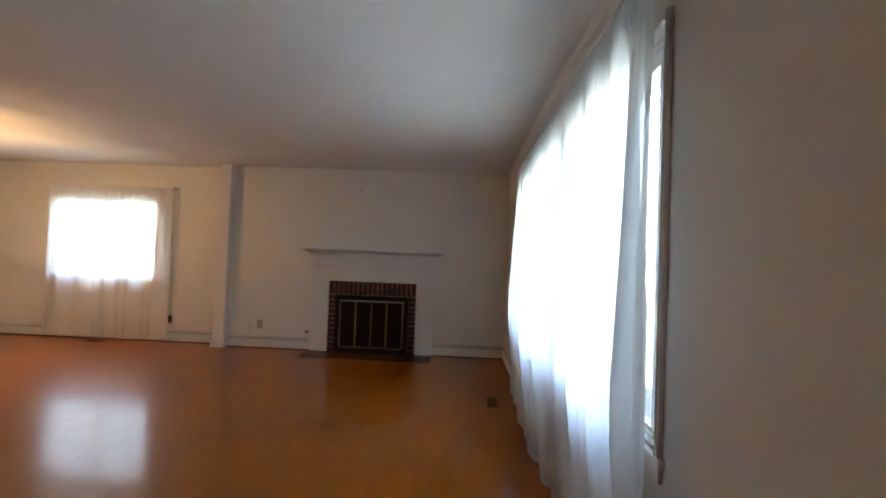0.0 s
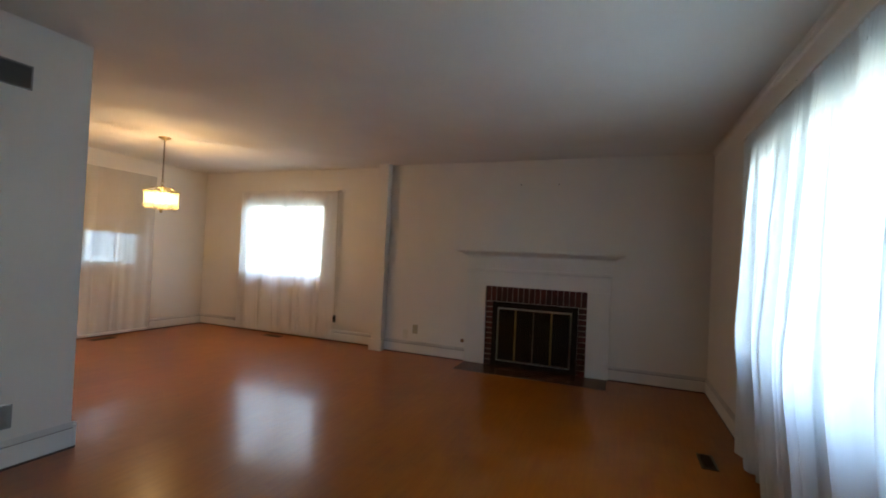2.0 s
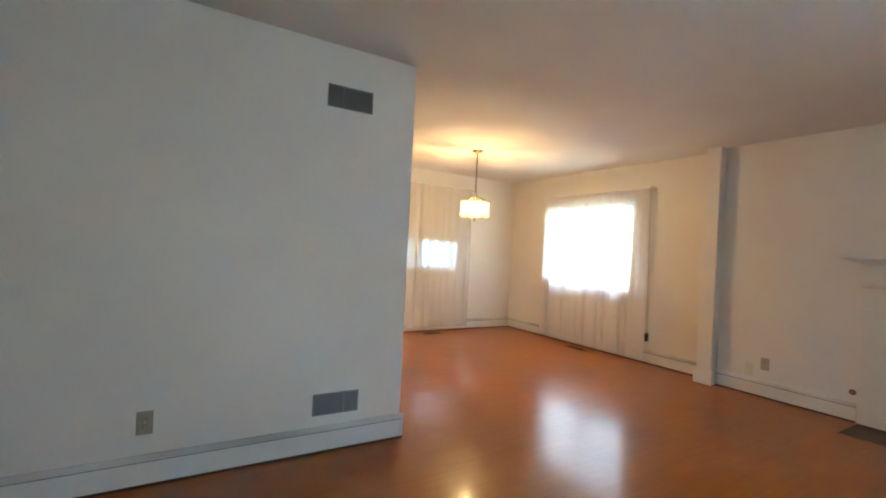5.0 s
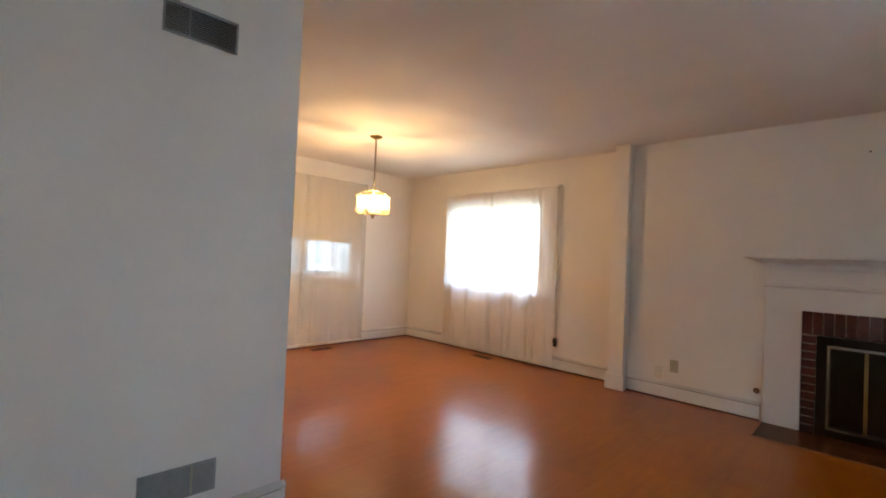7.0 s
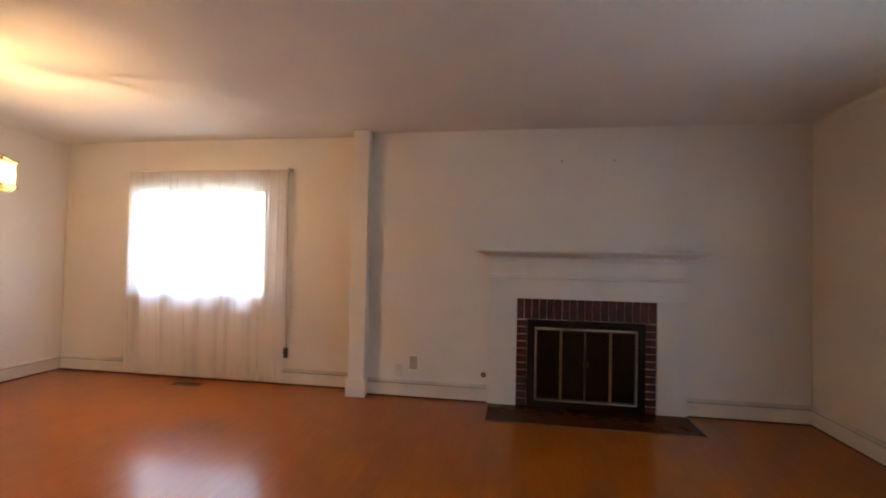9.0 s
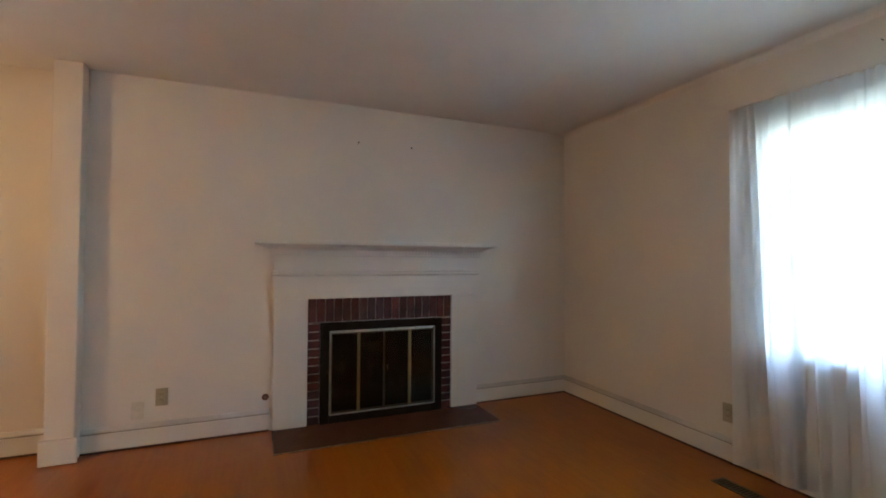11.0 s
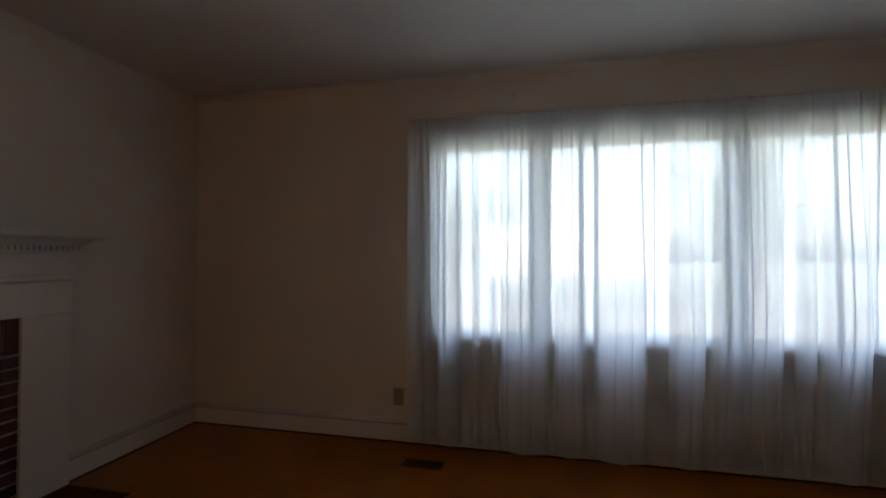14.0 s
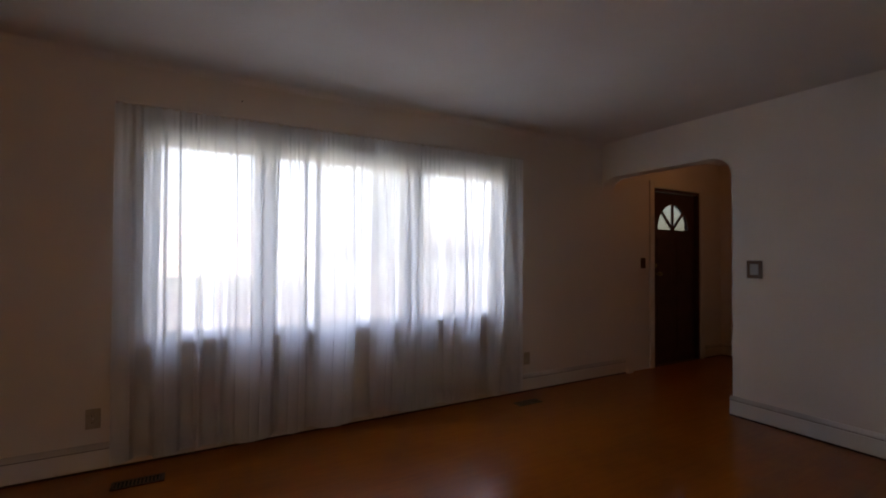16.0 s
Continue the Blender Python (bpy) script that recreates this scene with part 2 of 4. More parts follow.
def bx(bm, a, b, bevel=0.0):
    lo, hi = [min(a[i], b[i]) for i in range(3)], [max(a[i], b[i]) for i in range(3)]
    r = bmesh.ops.create_cube(bm, size=1)
    for v in r["verts"]:
        v.co = Vector([(lo[i] + hi[i]) / 2 + v.co[i] * (hi[i] - lo[i]) for i in range(3)])
    if bevel:
        edges = list({e for v in r["verts"] for e in v.link_edges})
        bmesh.ops.bevel(bm, geom=edges, offset=bevel, segments=2, affect="EDGES", profile=0.6)
    return bm


def block(a, b, bevel=0.0):
    return bx(bmesh.new(), a, b, bevel)


def cyl(bm, a, b, r0, r1=None, seg=16):
    a, b = Vector(a), Vector(b)
    m = Matrix.Translation((a + b) / 2) @ (b - a).to_track_quat("Z", "Y").to_matrix().to_4x4()
    bmesh.ops.create_cone(bm, cap_ends=True, segments=seg, radius1=r0, radius2=r0 if r1 is None else r1, depth=(b - a).length, matrix=m)
    return bm


def ball(bm, c, r, squash=1.0):
    bmesh.ops.create_uvsphere(bm, u_segments=14, v_segments=8, radius=r, matrix=Matrix.Translation(c) @ Matrix.Diagonal((1, 1, squash, 1)))
    return bm


def tube(bm, pts, r, seg=8, closed=False):
    pts = [Vector(p) for p in pts]
    rings, n = [], len(pts)
    for i, p in enumerate(pts):
        d = (pts[(i + 1) % n] - pts[i - 1]) if closed else (pts[min(i + 1, n - 1)] - pts[max(i - 1, 0)])
        d.normalize()
        side = d.cross(Vector((0, 0, 1)))
        side = side.normalized() if side.length > 1e-3 else Vector((1, 0, 0))
        up = side.cross(d)
        rings.append([bm.verts.new(p + r * (math.cos(k * math.tau / seg) * side + math.sin(k * math.tau / seg) * up)) for k in range(seg)])
    for i in range(n if closed else n - 1):
        a, b = rings[i], rings[(i + 1) % n]
        for k in range(seg):
            bm.faces.new((a[k], a[(k + 1) % seg], b[(k + 1) % seg], b[k]))
    if not closed:
        bm.faces.new(rings[0]), bm.faces.new(rings[-1])
    return bm


def prism(bm, outline, a, b):
    """A closed outline of points (u, v), swept from a(u, v) to b(u, v)."""
    lo = [bm.verts.new(a(u, v)) for u, v in outline]
    hi = [bm.verts.new(b(u, v)) for u, v in outline]
    n = len(outline)
    bm.faces.new(lo), bm.faces.new(hi)
    for i in range(n):
        bm.faces.new((lo[i], lo[(i + 1) % n], hi[(i + 1) % n], hi[i]))
    return bm


def wall_grid(place, us, zs, solid_cell, t0, t1):
    """A wall from t0 to t1 thick with openings cut through it; place(u, z, t) gives the point."""
    bm = bmesh.new()
    key = {}

    def vert(i, j, k):
        if (i, j, k) not in key:
            key[i, j, k] = bm.verts.new(place(us[i], zs[j], (t0, t1)[k]))
        return key[i, j, k]

    nu, nz = len(us) - 1, len(zs) - 1
    full = lambda i, j: 0 <= i < nu and 0 <= j < nz and solid_cell((us[i] + us[i + 1]) / 2, (zs[j] + zs[j + 1]) / 2)
    for i in range(nu):
        for j in range(nz):
            if not full(i, j):
                continue
            for k in (0, 1):
                bm.faces.new([vert(*q, k) for q in ((i, j), (i + 1, j), (i + 1, j + 1), (i, j + 1))])
            for di, dj, p, q in ((-1, 0, (i, j), (i, j + 1)), (1, 0, (i + 1, j), (i + 1, j + 1)), (0, -1, (i, j), (i + 1, j)), (0, 1, (i, j + 1), (i + 1, j + 1))):
                if not full(i + di, j + dj):
                    bm.faces.new((vert(*p, 0), vert(*q, 0), vert(*q, 1), vert(*p, 1)))
    return bm


# ---- the plan, in metres: x east, y north; fireplace corner at the origin ----
H = 2.46
XW, XV, YS, YD, YN2, YF = -7.25, -3.93, -5.90, -3.554, 0.12, -8.13
T = 0.2
WE = (-4.635, -1.80, 0.742, 2.04)      # east window: y0, y1, z0, z1
WN = (-6.38, -4.86, 0.88, 1.985)      # north window: x0, x1, z0, z1
WW = (-2.54, -0.91, 0.935, 2.12)      # west window: y0, y1, z0, z1
DR = (-7.66, -6.75, 0.0, 2.07)        # front door: y0, y1, z0, z1

inside = lambda o, u, z: o[0] < u < o[1] and o[2] < z < o[3]
wall_e = wall_grid(lambda u, z, t: (t, u, z), [YF - T, DR[0], DR[1], WE[0], WE[1], 0.0], [0, WE[2], WE[3], DR[3], H],
                   lambda u, z: not inside(WE, u, z) and not inside(DR, u, z), 0, T)
solid("wall_east", wall_e, WALL, kind="structure")
solid("wall_north", block((XV + 0.03, 0, 0), (T, T + 0.12, H)), WALL, kind="structure")
wall_nd = wall_grid(lambda u, z, t: (u, t, z), [XW - T, WN[0], WN[1], XV + 0.03], [0, WN[2], WN[3], H], lambda u, z: not inside(WN, u, z), YN2, T + 0.12)
solid("wall_north_dining", wall_nd, WALL, kind="structure")
wall_w = wall_grid(lambda u, z, t: (t, u, z), [YD - T, WW[0], WW[1], YN2], [0, WW[2], WW[3], H], lambda u, z: not inside(WW, u, z), XW - T, XW)
solid("wall_west", wall_w, WALL, kind="structure")
solid("wall_south_dining", block((XW, YD - 0.14, 0), (XV - 0.14, YD, H)), WALL, kind="structure")
solid("wall_vents", block((XV - 0.14, YS - 0.16, 0), (XV, YD, H), 0.004), WALL, kind="structure")

# south wall with the round-cornered opening to the foyer
AX, AZ, AR = -1.305, 2.095, 0.17
profile = [(AX + AR - AR * math.cos(a), AZ - AR + AR * math.sin(a)) for a in np.linspace(0, math.pi / 2, 12)]
profile += [(-AR + AR * math.sin(a), AZ - AR + AR * math.cos(a)) for a in np.linspace(0, math.pi / 2, 12)]
bm = bmesh.new()
rows = {}
for y in (YS, YS - 0.16):
    rows[y] = [(bm.verts.new((u, y, v)), bm.verts.new((u, y, H))) for u, v in profile]
    ends = [bm.verts.new(p) for p in ((XV, y, 0), (AX, y, 0), (XV, y, H))]
    rows[y, "ends"] = ends
    bm.faces.new((ends[0], ends[1], rows[y][0][0], rows[y][0][1], ends[2]))
    for p, q in zip(rows[y], rows[y][1:]):
        bm.faces.new((p[0], q[0], q[1], p[1]))
f, b = rows[YS], rows[YS - 0.16]
for k in range(len(f) - 1):
    bm.faces.new((f[k][0], f[k + 1][0], b[k + 1][0], b[k][0]))
fe, be = rows[YS, "ends"], rows[YS - 0.16, "ends"]
bm.faces.new((fe[1], f[0][0], b[0][0], be[1]))
solid("wall_south", bm, WALL, kind="structure")
# foyer, closed on the west by an added, invented wall
FX = -1.75
solid("wall_foyer_west", block((FX - 0.14, YF, 0), (FX, YS - 0.16, H)), WALL, kind="structure")
solid("wall_foyer_south", block((FX - 0.14, YF - T, 0), (0, YF, H)), WALL, kind="structure")

bm = bmesh.new()
bx(bm, (XW - T, YF - T, H), (T, T + 0.12, H + 0.15))
solid("ceiling", bm, CEIL, kind="structure")
subfloor = solid("floor", block((XW - T, YF - T, -0.2), (T, T + 0.12, -0.016)), SUB, kind="structure")

# narrow sloped strip added where ceiling meets window wall, to catch the pale light band
catch_strip = [(0.0, H), (-0.040, H), (-0.022, H - 0.008), (-0.008, H - 0.022), (0.0, H - 0.040)]
solid("ceiling_catch_strip", prism(bmesh.new(), catch_strip, lambda u, v: (u - 0.001, YS, v - 0.001), lambda u, v: (u - 0.001, -0.001, v - 0.001)), CEIL, kind="structure")

# pilaster between the fireplace wall and the dining wall
solid("pilaster", block((-3.885, -0.115, 0.0), (-3.735, 0.0, H), 0.006), WALL, kind="structure")
solid("pilaster_plinth", block((-3.905, -0.135, 0.004), (-3.715, -0.117, 0.155), 0.005), TRIM, kind="structure")

# ---- baseboards: board, cap and dark shoe ----
BOARD = [(0, 0.013), (0.016, 0.013), (0.016, 0.119), (0.013, 0.122), (0, 0.122)]
CAP = [(0, 0.1275), (0.021, 0.1275), (0.021, 0.136), (0.013, 0.147), (0.006, 0.156), (0, 0.158)]
SHOE_P = [(0, 0.0), (0.019, 0.0), (0.019, 0.010), (0.015, 0.0125), (0, 0.0125)]


def baseboard(a, b, n):
    a, b, n = Vector((*a, 0)), Vector((*b, 0)), Vector((*n, 0))
    up = Vector((0, 0, 1))
    bm = bmesh.new()
    prism(bm, BOARD, lambda u, v: a + n * u + up * v, lambda u, v: b + n * u + up * v)
    ob = solid("baseboard", bm, TRIM, kind="structure")
    # cap is a little greyer and blotchier than the board
    part("cap", prism(bmesh.new(), CAP, lambda u, v: a + n * u + up * v, lambda u, v: b + n * u + up * v), MOTTLED, ob, "mottled grey painted cap moulding")
    # thin dark strip fills the line between board and cap
    part("joint", prism(bmesh.new(), [(0, 0.1221), (0.0168, 0.1221), (0.0168, 0.1274), (0, 0.1274)], lambda u, v: a + n * u + up * v, lambda u, v: b + n * u + up * v), GREY_BROWN, ob, "dark grey-brown joint strip")
    part("shoe", prism(bmesh.new(), SHOE_P, lambda u, v: a + n * u + up * v, lambda u, v: b + n * u + up * v), SHOE, ob)


for a, b, n in (((0, 0), (-0.955, 0), (0, -1)), ((-2.625, 0), (-3.735, 0), (0, -1)), ((-3.885, YN2), (XW, YN2), (0, -1)), ((XW, YN2), (XW, YD), (1, 0)),
                ((XW, YD), (XV + 0.016, YD), (0, 1)), ((XV, YD + 0.016), (XV, YS), (1, 0)), ((XV, YS), (AX + 0.016, YS), (0, 1)), ((0, 0), (0, -6.25), (-1, 0)),
                ((0, YF), (0, DR[0] - 0.09), (-1, 0)), ((FX, YF), (0, YF), (0, 1)), ((FX, YF), (FX, YS - 0.16), (1, 0)), ((AX, YS), (AX, YS - 0.16), (1, 0))):
    baseboard(a, b, n)
solid("baseboard_corner", block((XV - 0.001, YD - 0.001, 0.013), (XV + 0.0185, YD + 0.0185, 0.152), 0.003), TRIM, kind="structure")
solid("baseboard_end", block((-0.055, -6.33, 0), (0, -6.25, 0.05), 0.006), TRIM, kind="structure")

# ---- windows ----
def window(name, place, o, casing, depth, panes, rail=None, stool=0.05, side=0.035, s=0.03):
    """o: opening (u0, u1, z0, z1). place(u, z, t): t is metres outwards from the wall face. panes: spans of u."""
    u0, u1, z0, z1 = o

    def bar(bm, a, b, c, d, t0, t1, bev=0.003):
        return bx(bm, place(a, c, t0), place(b, d, t1), bev)

    w = thing(name, place((u0 + u1) / 2, z0, 0), "", "", kind="structure")
    if casing:
        for nm, a, b, c, d in (("casing", u0 - casing, u0, z0 - 0.01, z1 + casing), ("casing", u1, u1 + casing, z0 - 0.01, z1 + casing), ("casing", u0, u1, z1, z1 + casing)):
            bm = bar(bmesh.new(), a, b, c, d, -0.018, -0.001, 0.004)
            if nm == "casing" and b - a < 0.2:
                bar(bm, a + 0.012, b - 0.02, c + 0.004, d - 0.004, -0.024, -0.016, 0.003)
            part("casing", bm, TRIM, w)
    if stool:
        part("sill", bar(bmesh.new(), u0 - casing - 0.02, u1 + casing + 0.02, z0 - 0.032, z0 - 0.011, -stool, -0.001, 0.006), TRIM, w)
        part("apron", bar(bmesh.new(), u0 - casing, u1 + casing, z0 - 0.085, z0 - 0.033, -0.014, -0.001, 0.003), TRIM, w)
    fr = bmesh.new()
    e = 0.002
    for a, b, c, d in ((u0 + e, u0 + side, z0 + e, z1 - e), (u1 - side, u1 - e, z0 + e, z1 - e), (u0 + side + 0.001, u1 - side - 0.001, z1 - 0.035, z1 - e)):
        bar(fr, a, b, c, d, 0.02, depth)
    bar(fr, u0 + side + 0.001, u1 - side - 0.001, z0 + e, z0 + 0.011, 0.02, 0.056)
    part("window_frame", fr, SASH, w)
    part("outer_sill", bar(bmesh.new(), u0 + side + 0.001, u1 - side - 0.001, z0 + e, z0 + 0.009, 0.058, 0.25), GREY_BROWN, w, "dark grey-brown outer sill")
    edges = sorted(panes)
    for (a0, a1), (b0, b1) in zip(edges, edges[1:]):
        part("mullion", bar(bmesh.new(), a1 + 0.001, b0 - 0.001, z0 + 0.012, z1 - 0.036, 0.03, depth - 0.01), SASH, w)
    for a, b in edges:
        sash = bmesh.new()
        c, d, low = z0 + 0.012, z1 - 0.037, 0.018
        a, b = max(a, u0 + side + 0.002), min(b, u1 - side - 0.002)
        for p, q, r, t in ((a, a + s, c, d), (b - s, b, c, d), (a + s, b - s, d - s, d), (a + s, b - s, c, c + low)):
            bar(sash, p, q, r, t, 0.024, 0.054, 0.004)
        if rail and b - a < rail[1]:
            bar(sash, a + s, b - s, rail[0] - 0.02, rail[0] + 0.02, 0.022, 0.057, 0.004)
        sh = part("sash", sash, SASH, w)
        gl = part("pane", block(place(a + s - 0.004, c + low - 0.004, 0.037), place(b - s + 0.004, d - s + 0.004, 0.041)), GLASS, sh)
        gl.visible_shadow = False
    return w


window("window_1", lambda u, z, t: (t, u, z), WE, 0.028, 0.15, [(WE[0], -3.70), (-3.66, -2.57), (-2.53, WE[1])], stool=0.022, side=0.068, s=0.050)
window("window_2", lambda u, z, t: (u, YN2 + t, z), WN, 0.06, 0.15, [(WN[0], -5.626), (-5.614, WN[1])], s=0.022, stool=0.024)
window("window_3", lambda u, z, t: (XW - t, u, z), WW, 0.06, 0.15, [(WW[0], -1.755), (-1.685, WW[1])], s=0.028, rail=(1.53, 3.0))

# ---- front door with a fan light ----
door = thing("door_1", (0.06, DR[1], 0), "", "", kind="structure")
y0, y1 = DR[0] + 0.035, DR[1] - 0.035
cy, rz, rb, rr = (y0 + y1) / 2, 1.595, 0.30, 0.305
fan = [(cy + rb * math.cos(a), rz + rr * math.sin(a)) for a in np.linspace(0, math.pi, 25)]
slab = [(y1, 0.008), (y1, 2.03), (y0, 2.03), (y0, 0.008)]
bm = bmesh.new()
half = [(cy, 2.03)] + [(y1, 2.03), (y1, rz)] + fan[:13]
other = [(cy, 2.03)] + fan[12:] + [(y0, rz), (y0, 2.03)]
for o in (half, other[::-1], [(y1, 0.008), (y1, rz), (y0, rz), (y0, 0.008)]):
    prism(bm, o, lambda u, v: (0.05, u, v), lambda u, v: (0.094, u, v))
part("door_leaf", bm, DOORWOOD, door, "dark stained wood door leaf")
for c, d in ((0.12, 0.82), (0.92, 1.50)):
    for a, b in ((y0 + 0.10, cy - 0.05), (cy + 0.05, y1 - 0.10)):
        part("panel", block((0.042, a, c), (0.05, b, d), 0.004), DOORWOOD, door)
fl = part("pane", prism(bmesh.new(), fan, lambda u, v: (0.070, u, v), lambda u, v: (0.074, u, v)), FAN_GLASS, door, "half-round clouded glass fan light")
fl.visible_shadow = False
for ang in (45, 90, 135):
    c, s = math.cos(radians(ang)), math.sin(radians(ang))
    bm = bmesh.new()
    cyl(bm, (0.066, cy, rz), (0.066, cy + rb * c, rz + rr * s), 0.017, seg=6)
    part("muntin", bm, DOORWOOD, door)
bm = cyl(bmesh.new(), (0.05, y1 - 0.07, 1.07), (0.0, y1 - 0.07, 1.07), 0.012)
ball(bm, (-0.012, y1 - 0.07, 1.07), 0.028)
part("door_knob", bm, BRASS, door, "round brass door knob")
part("escutcheon", cyl(bmesh.new(), (0.0495, y1 - 0.07, 1.17), (0.040, y1 - 0.07, 1.17), 0.026), BRASS, door)
jamb = bmesh.new()
for a, b, c, d in ((DR[0] + 0.002, DR[0] + 0.033, 0, 2.068), (DR[1] - 0.033, DR[1] - 0.002, 0, 2.068), (DR[0] + 0.034, DR[1] - 0.034, 2.035, 2.068)):
    bx(jamb, (0.0, a, c), (0.18, b, d), 0.002)
part("jamb", jamb, DOORWOOD, door)
for a, b, c, d in ((DR[0] - 0.075, DR[0], 0, 2.145), (DR[1], DR[1] + 0.075, 0, 2.145), (DR[0], DR[1], 2.07, 2.145)):
    part("casing", block((-0.018, a, c), (-0.001, b, d), 0.004), TRIM, door)
part("threshold", block((0.0, DR[0] + 0.034, 0.0), (0.19, DR[1] - 0.034, 0.007), 0.002), SHOE, door)

# ---- fireplace ----
FC, OH = -1.777, 0.587          # middle of the opening, half its width
mantel = thing("fireplace_mantel", (FC, 0, 0), "white painted wooden fireplace mantel with moulded dentil cornice", "mantelpiece")
OT = 0.947
for s in (-1, 1):
    a, b = FC + s * OH, FC + s * 0.828
    part("pilaster_board", block((a, -0.032, 0.002), (b, -0.001, OT), 0.003), TRIM, mantel)
part("frieze_board", block((FC - 0.828, -0.032, OT + 0.001), (FC + 0.828, -0.001, 1.262), 0.003), TRIM, mantel)


def moulding(outline, half_w, name):
    """A moulding that returns round both ends; outline of (depth, z)."""
    bm = bmesh.new()
    rows = []
    for d, z in outline:
        rows.append([bm.verts.new(p) for p in ((FC - half_w - d, -0.001, z), (FC - half_w - d, -0.032 - d, z), (FC + half_w + d, -0.032 - d, z), (FC + half_w + d, -0.001, z))])
    for r, q in zip(rows, rows[1:] + rows[:1]):
        for k in range(3):
            bm.faces.new((r[k], r[k + 1], q[k + 1], q[k]))
    bm.faces.new([r[0] for r in rows]), bm.faces.new([r[3] for r in rows])
    return part(name, bm, TRIM, mantel)


moulding([(0.0005, 1.118), (0.012, 1.122), (0.018, 1.132), (0.012, 1.142), (0.016, 1.156), (0.0005, 1.160)], 0.828, "frieze_moulding")
moulding([(0.0005, 1.263), (0.020, 1.263), (0.024, 1.275), (0.020, 1.282), (0.020, 1.312), (0.0005, 1.312)], 0.828, "bed_moulding")
moulding([(0.0005, 1.313), (0.034, 1.313), (0.046, 1.325), (0.066, 1.338), (0.098, 1.346), (0.104, 1.352), (0.0005, 1.352)], 0.828, "cornice")
part("shelf", block((FC - 0.965, -0.168, 1.353), (FC + 0.965, -0.001, 1.384), 0.006), TRIM, mantel)
dentil = mesh_of("dentil", block((-0.0085, -0.0155, 0), (0.0085, 0, 0.023)), TRIM)
for i in range(62):
    ob = new("dentil", dentil)
    ob.parent = mantel
    ob.matrix_basis = Matrix.Translation((-0.843 + i * 0.02765, -0.0525, 1.286))

surround = thing("brick_surround", (FC, 0, 0), "dark red brick fireplace surround with pale mortar joints", "brickwork")
bm = bmesh.new()
IN_W, IN_T = 0.495, 0.765
for a, b, c, d in ((-OH, -IN_W, 0, OT), (IN_W, OH, 0, OT), (-IN_W, IN_W, IN_T, OT)):
    bx(bm, (FC + a + 0.001, -0.010, c + 0.002), (FC + b - 0.001, -0.0015, d - 0.002))
part("mortar_bed", bm, MORTAR, surround)
rng = random.Random(4)
top_w = 2 * OH / 18
tall = mesh_of("brick", block((-top_w / 2 + 0.0038, -0.006, -0.088), (top_w / 2 - 0.0038, 0.004, 0.088), 0.002), BRICK)
flat = mesh_of("brick", block((-0.044, -0.006, -0.0265), (0.044, 0.004, 0.0265), 0.002), BRICK)


def piece(me, name, at, parent):
    ob = new(name, me)
    ob.parent = parent
    ob.matrix_basis = Matrix.Translation(at)
    ob.matrix_parent_inverse = parent.matrix_basis.inverted()
    return ob


for i in range(18):
    piece(tall, "brick", (FC - OH + (i + 0.5) * top_w, -0.0125 + rng.uniform(-0.001, 0.001), OT - 0.091), surround)
for s in (-1, 1):
    for j in range(12):
        piece(flat, "brick", (FC + s * (OH - 0.047), -0.0125 + rng.uniform(-0.001, 0.001), 0.032 + j * 0.0632), surround)

screen = thing("fireplace_door_set", (FC, 0, 0), "black framed glass bifold fireplace doors with tarnished metal edging", "fireplace screen")
bm = bmesh.new()
for a, b, c, d in ((-0.492, -0.428, 0.004, 0.762), (0.428, 0.492, 0.004, 0.762), (-0.427, 0.427, 0.700, 0.762), (-0.427, 0.427, 0.004, 0.066)):
    bx(bm, (FC + a, -0.045, c), (FC + b, -0.0015, d), 0.003)
part("surround_frame", bm, SOOT, screen, "sooty black metal surround frame")
bm = bmesh.new()
for a, b, c, d in ((-0.427, 0.427, 0.692, 0.699), (-0.427, -0.423, 0.067, 0.691), (0.423, 0.427, 0.067, 0.691), (-0.422, 0.422, 0.067, 0.071)):
    bx(bm, (FC + a, -0.055, c), (FC + b, -0.030, d), 0.002)
part("edge_trim", bm, STEEL, screen, "bright satin metal edge trim")
for i in range(4):
    a = FC - 0.413 + i * 0.2065
    b = a + 0.2045
    lf = bmesh.new()
    for p, q, r, t in ((a, a + 0.006, 0.081, 0.682), (b - 0.006, b, 0.081, 0.682), (a + 0.0065, b - 0.0065, 0.674, 0.682), (a + 0.0065, b - 0.0065, 0.081, 0.089)):
        bx(lf, (p, -0.052, r), (q, -0.034, t), 0.0015)
    leaf = part("door_leaf", lf, DULL, screen, "thin bronze framed glass leaf")
    part("pane", block((a + 0.008, -0.044, 0.088), (b - 0.008, -0.041, 0.675)), SMOKED, leaf)
for s in (-1, 1):
    bm = cyl(bmesh.new(), (FC + s * 0.018, -0.053, 0.40), (FC + s * 0.018, -0.075, 0.40), 0.004, seg=8)
    cyl(bm, (FC + s * 0.018, -0.075, 0.38), (FC + s * 0.018, -0.075, 0.42), 0.005, seg=8)
    part("handle", bm, DULL, screen)
for x in (FC - 0.207, FC + 0.207):
    part("hinge_bar", block((x - 0.011, -0.060, 0.081), (x + 0.011, -0.053, 0.682), 0.002), BRASS, screen, "wide tarnished bronze hinge bar")
# the sheet's light grey imitates the room reflected in the glass panes
part("mesh_curtain", block((FC - 0.41, -0.020, 0.08), (FC + 0.41, -0.016, 0.68)), MESH, screen, "mesh sheet in a grey that imitates pane reflections")

hearth = solid("hearth", block((-2.60, -0.455, -0.01), (-0.955, -0.0015, 0.004), 0.002), SLATE, kind="structure")
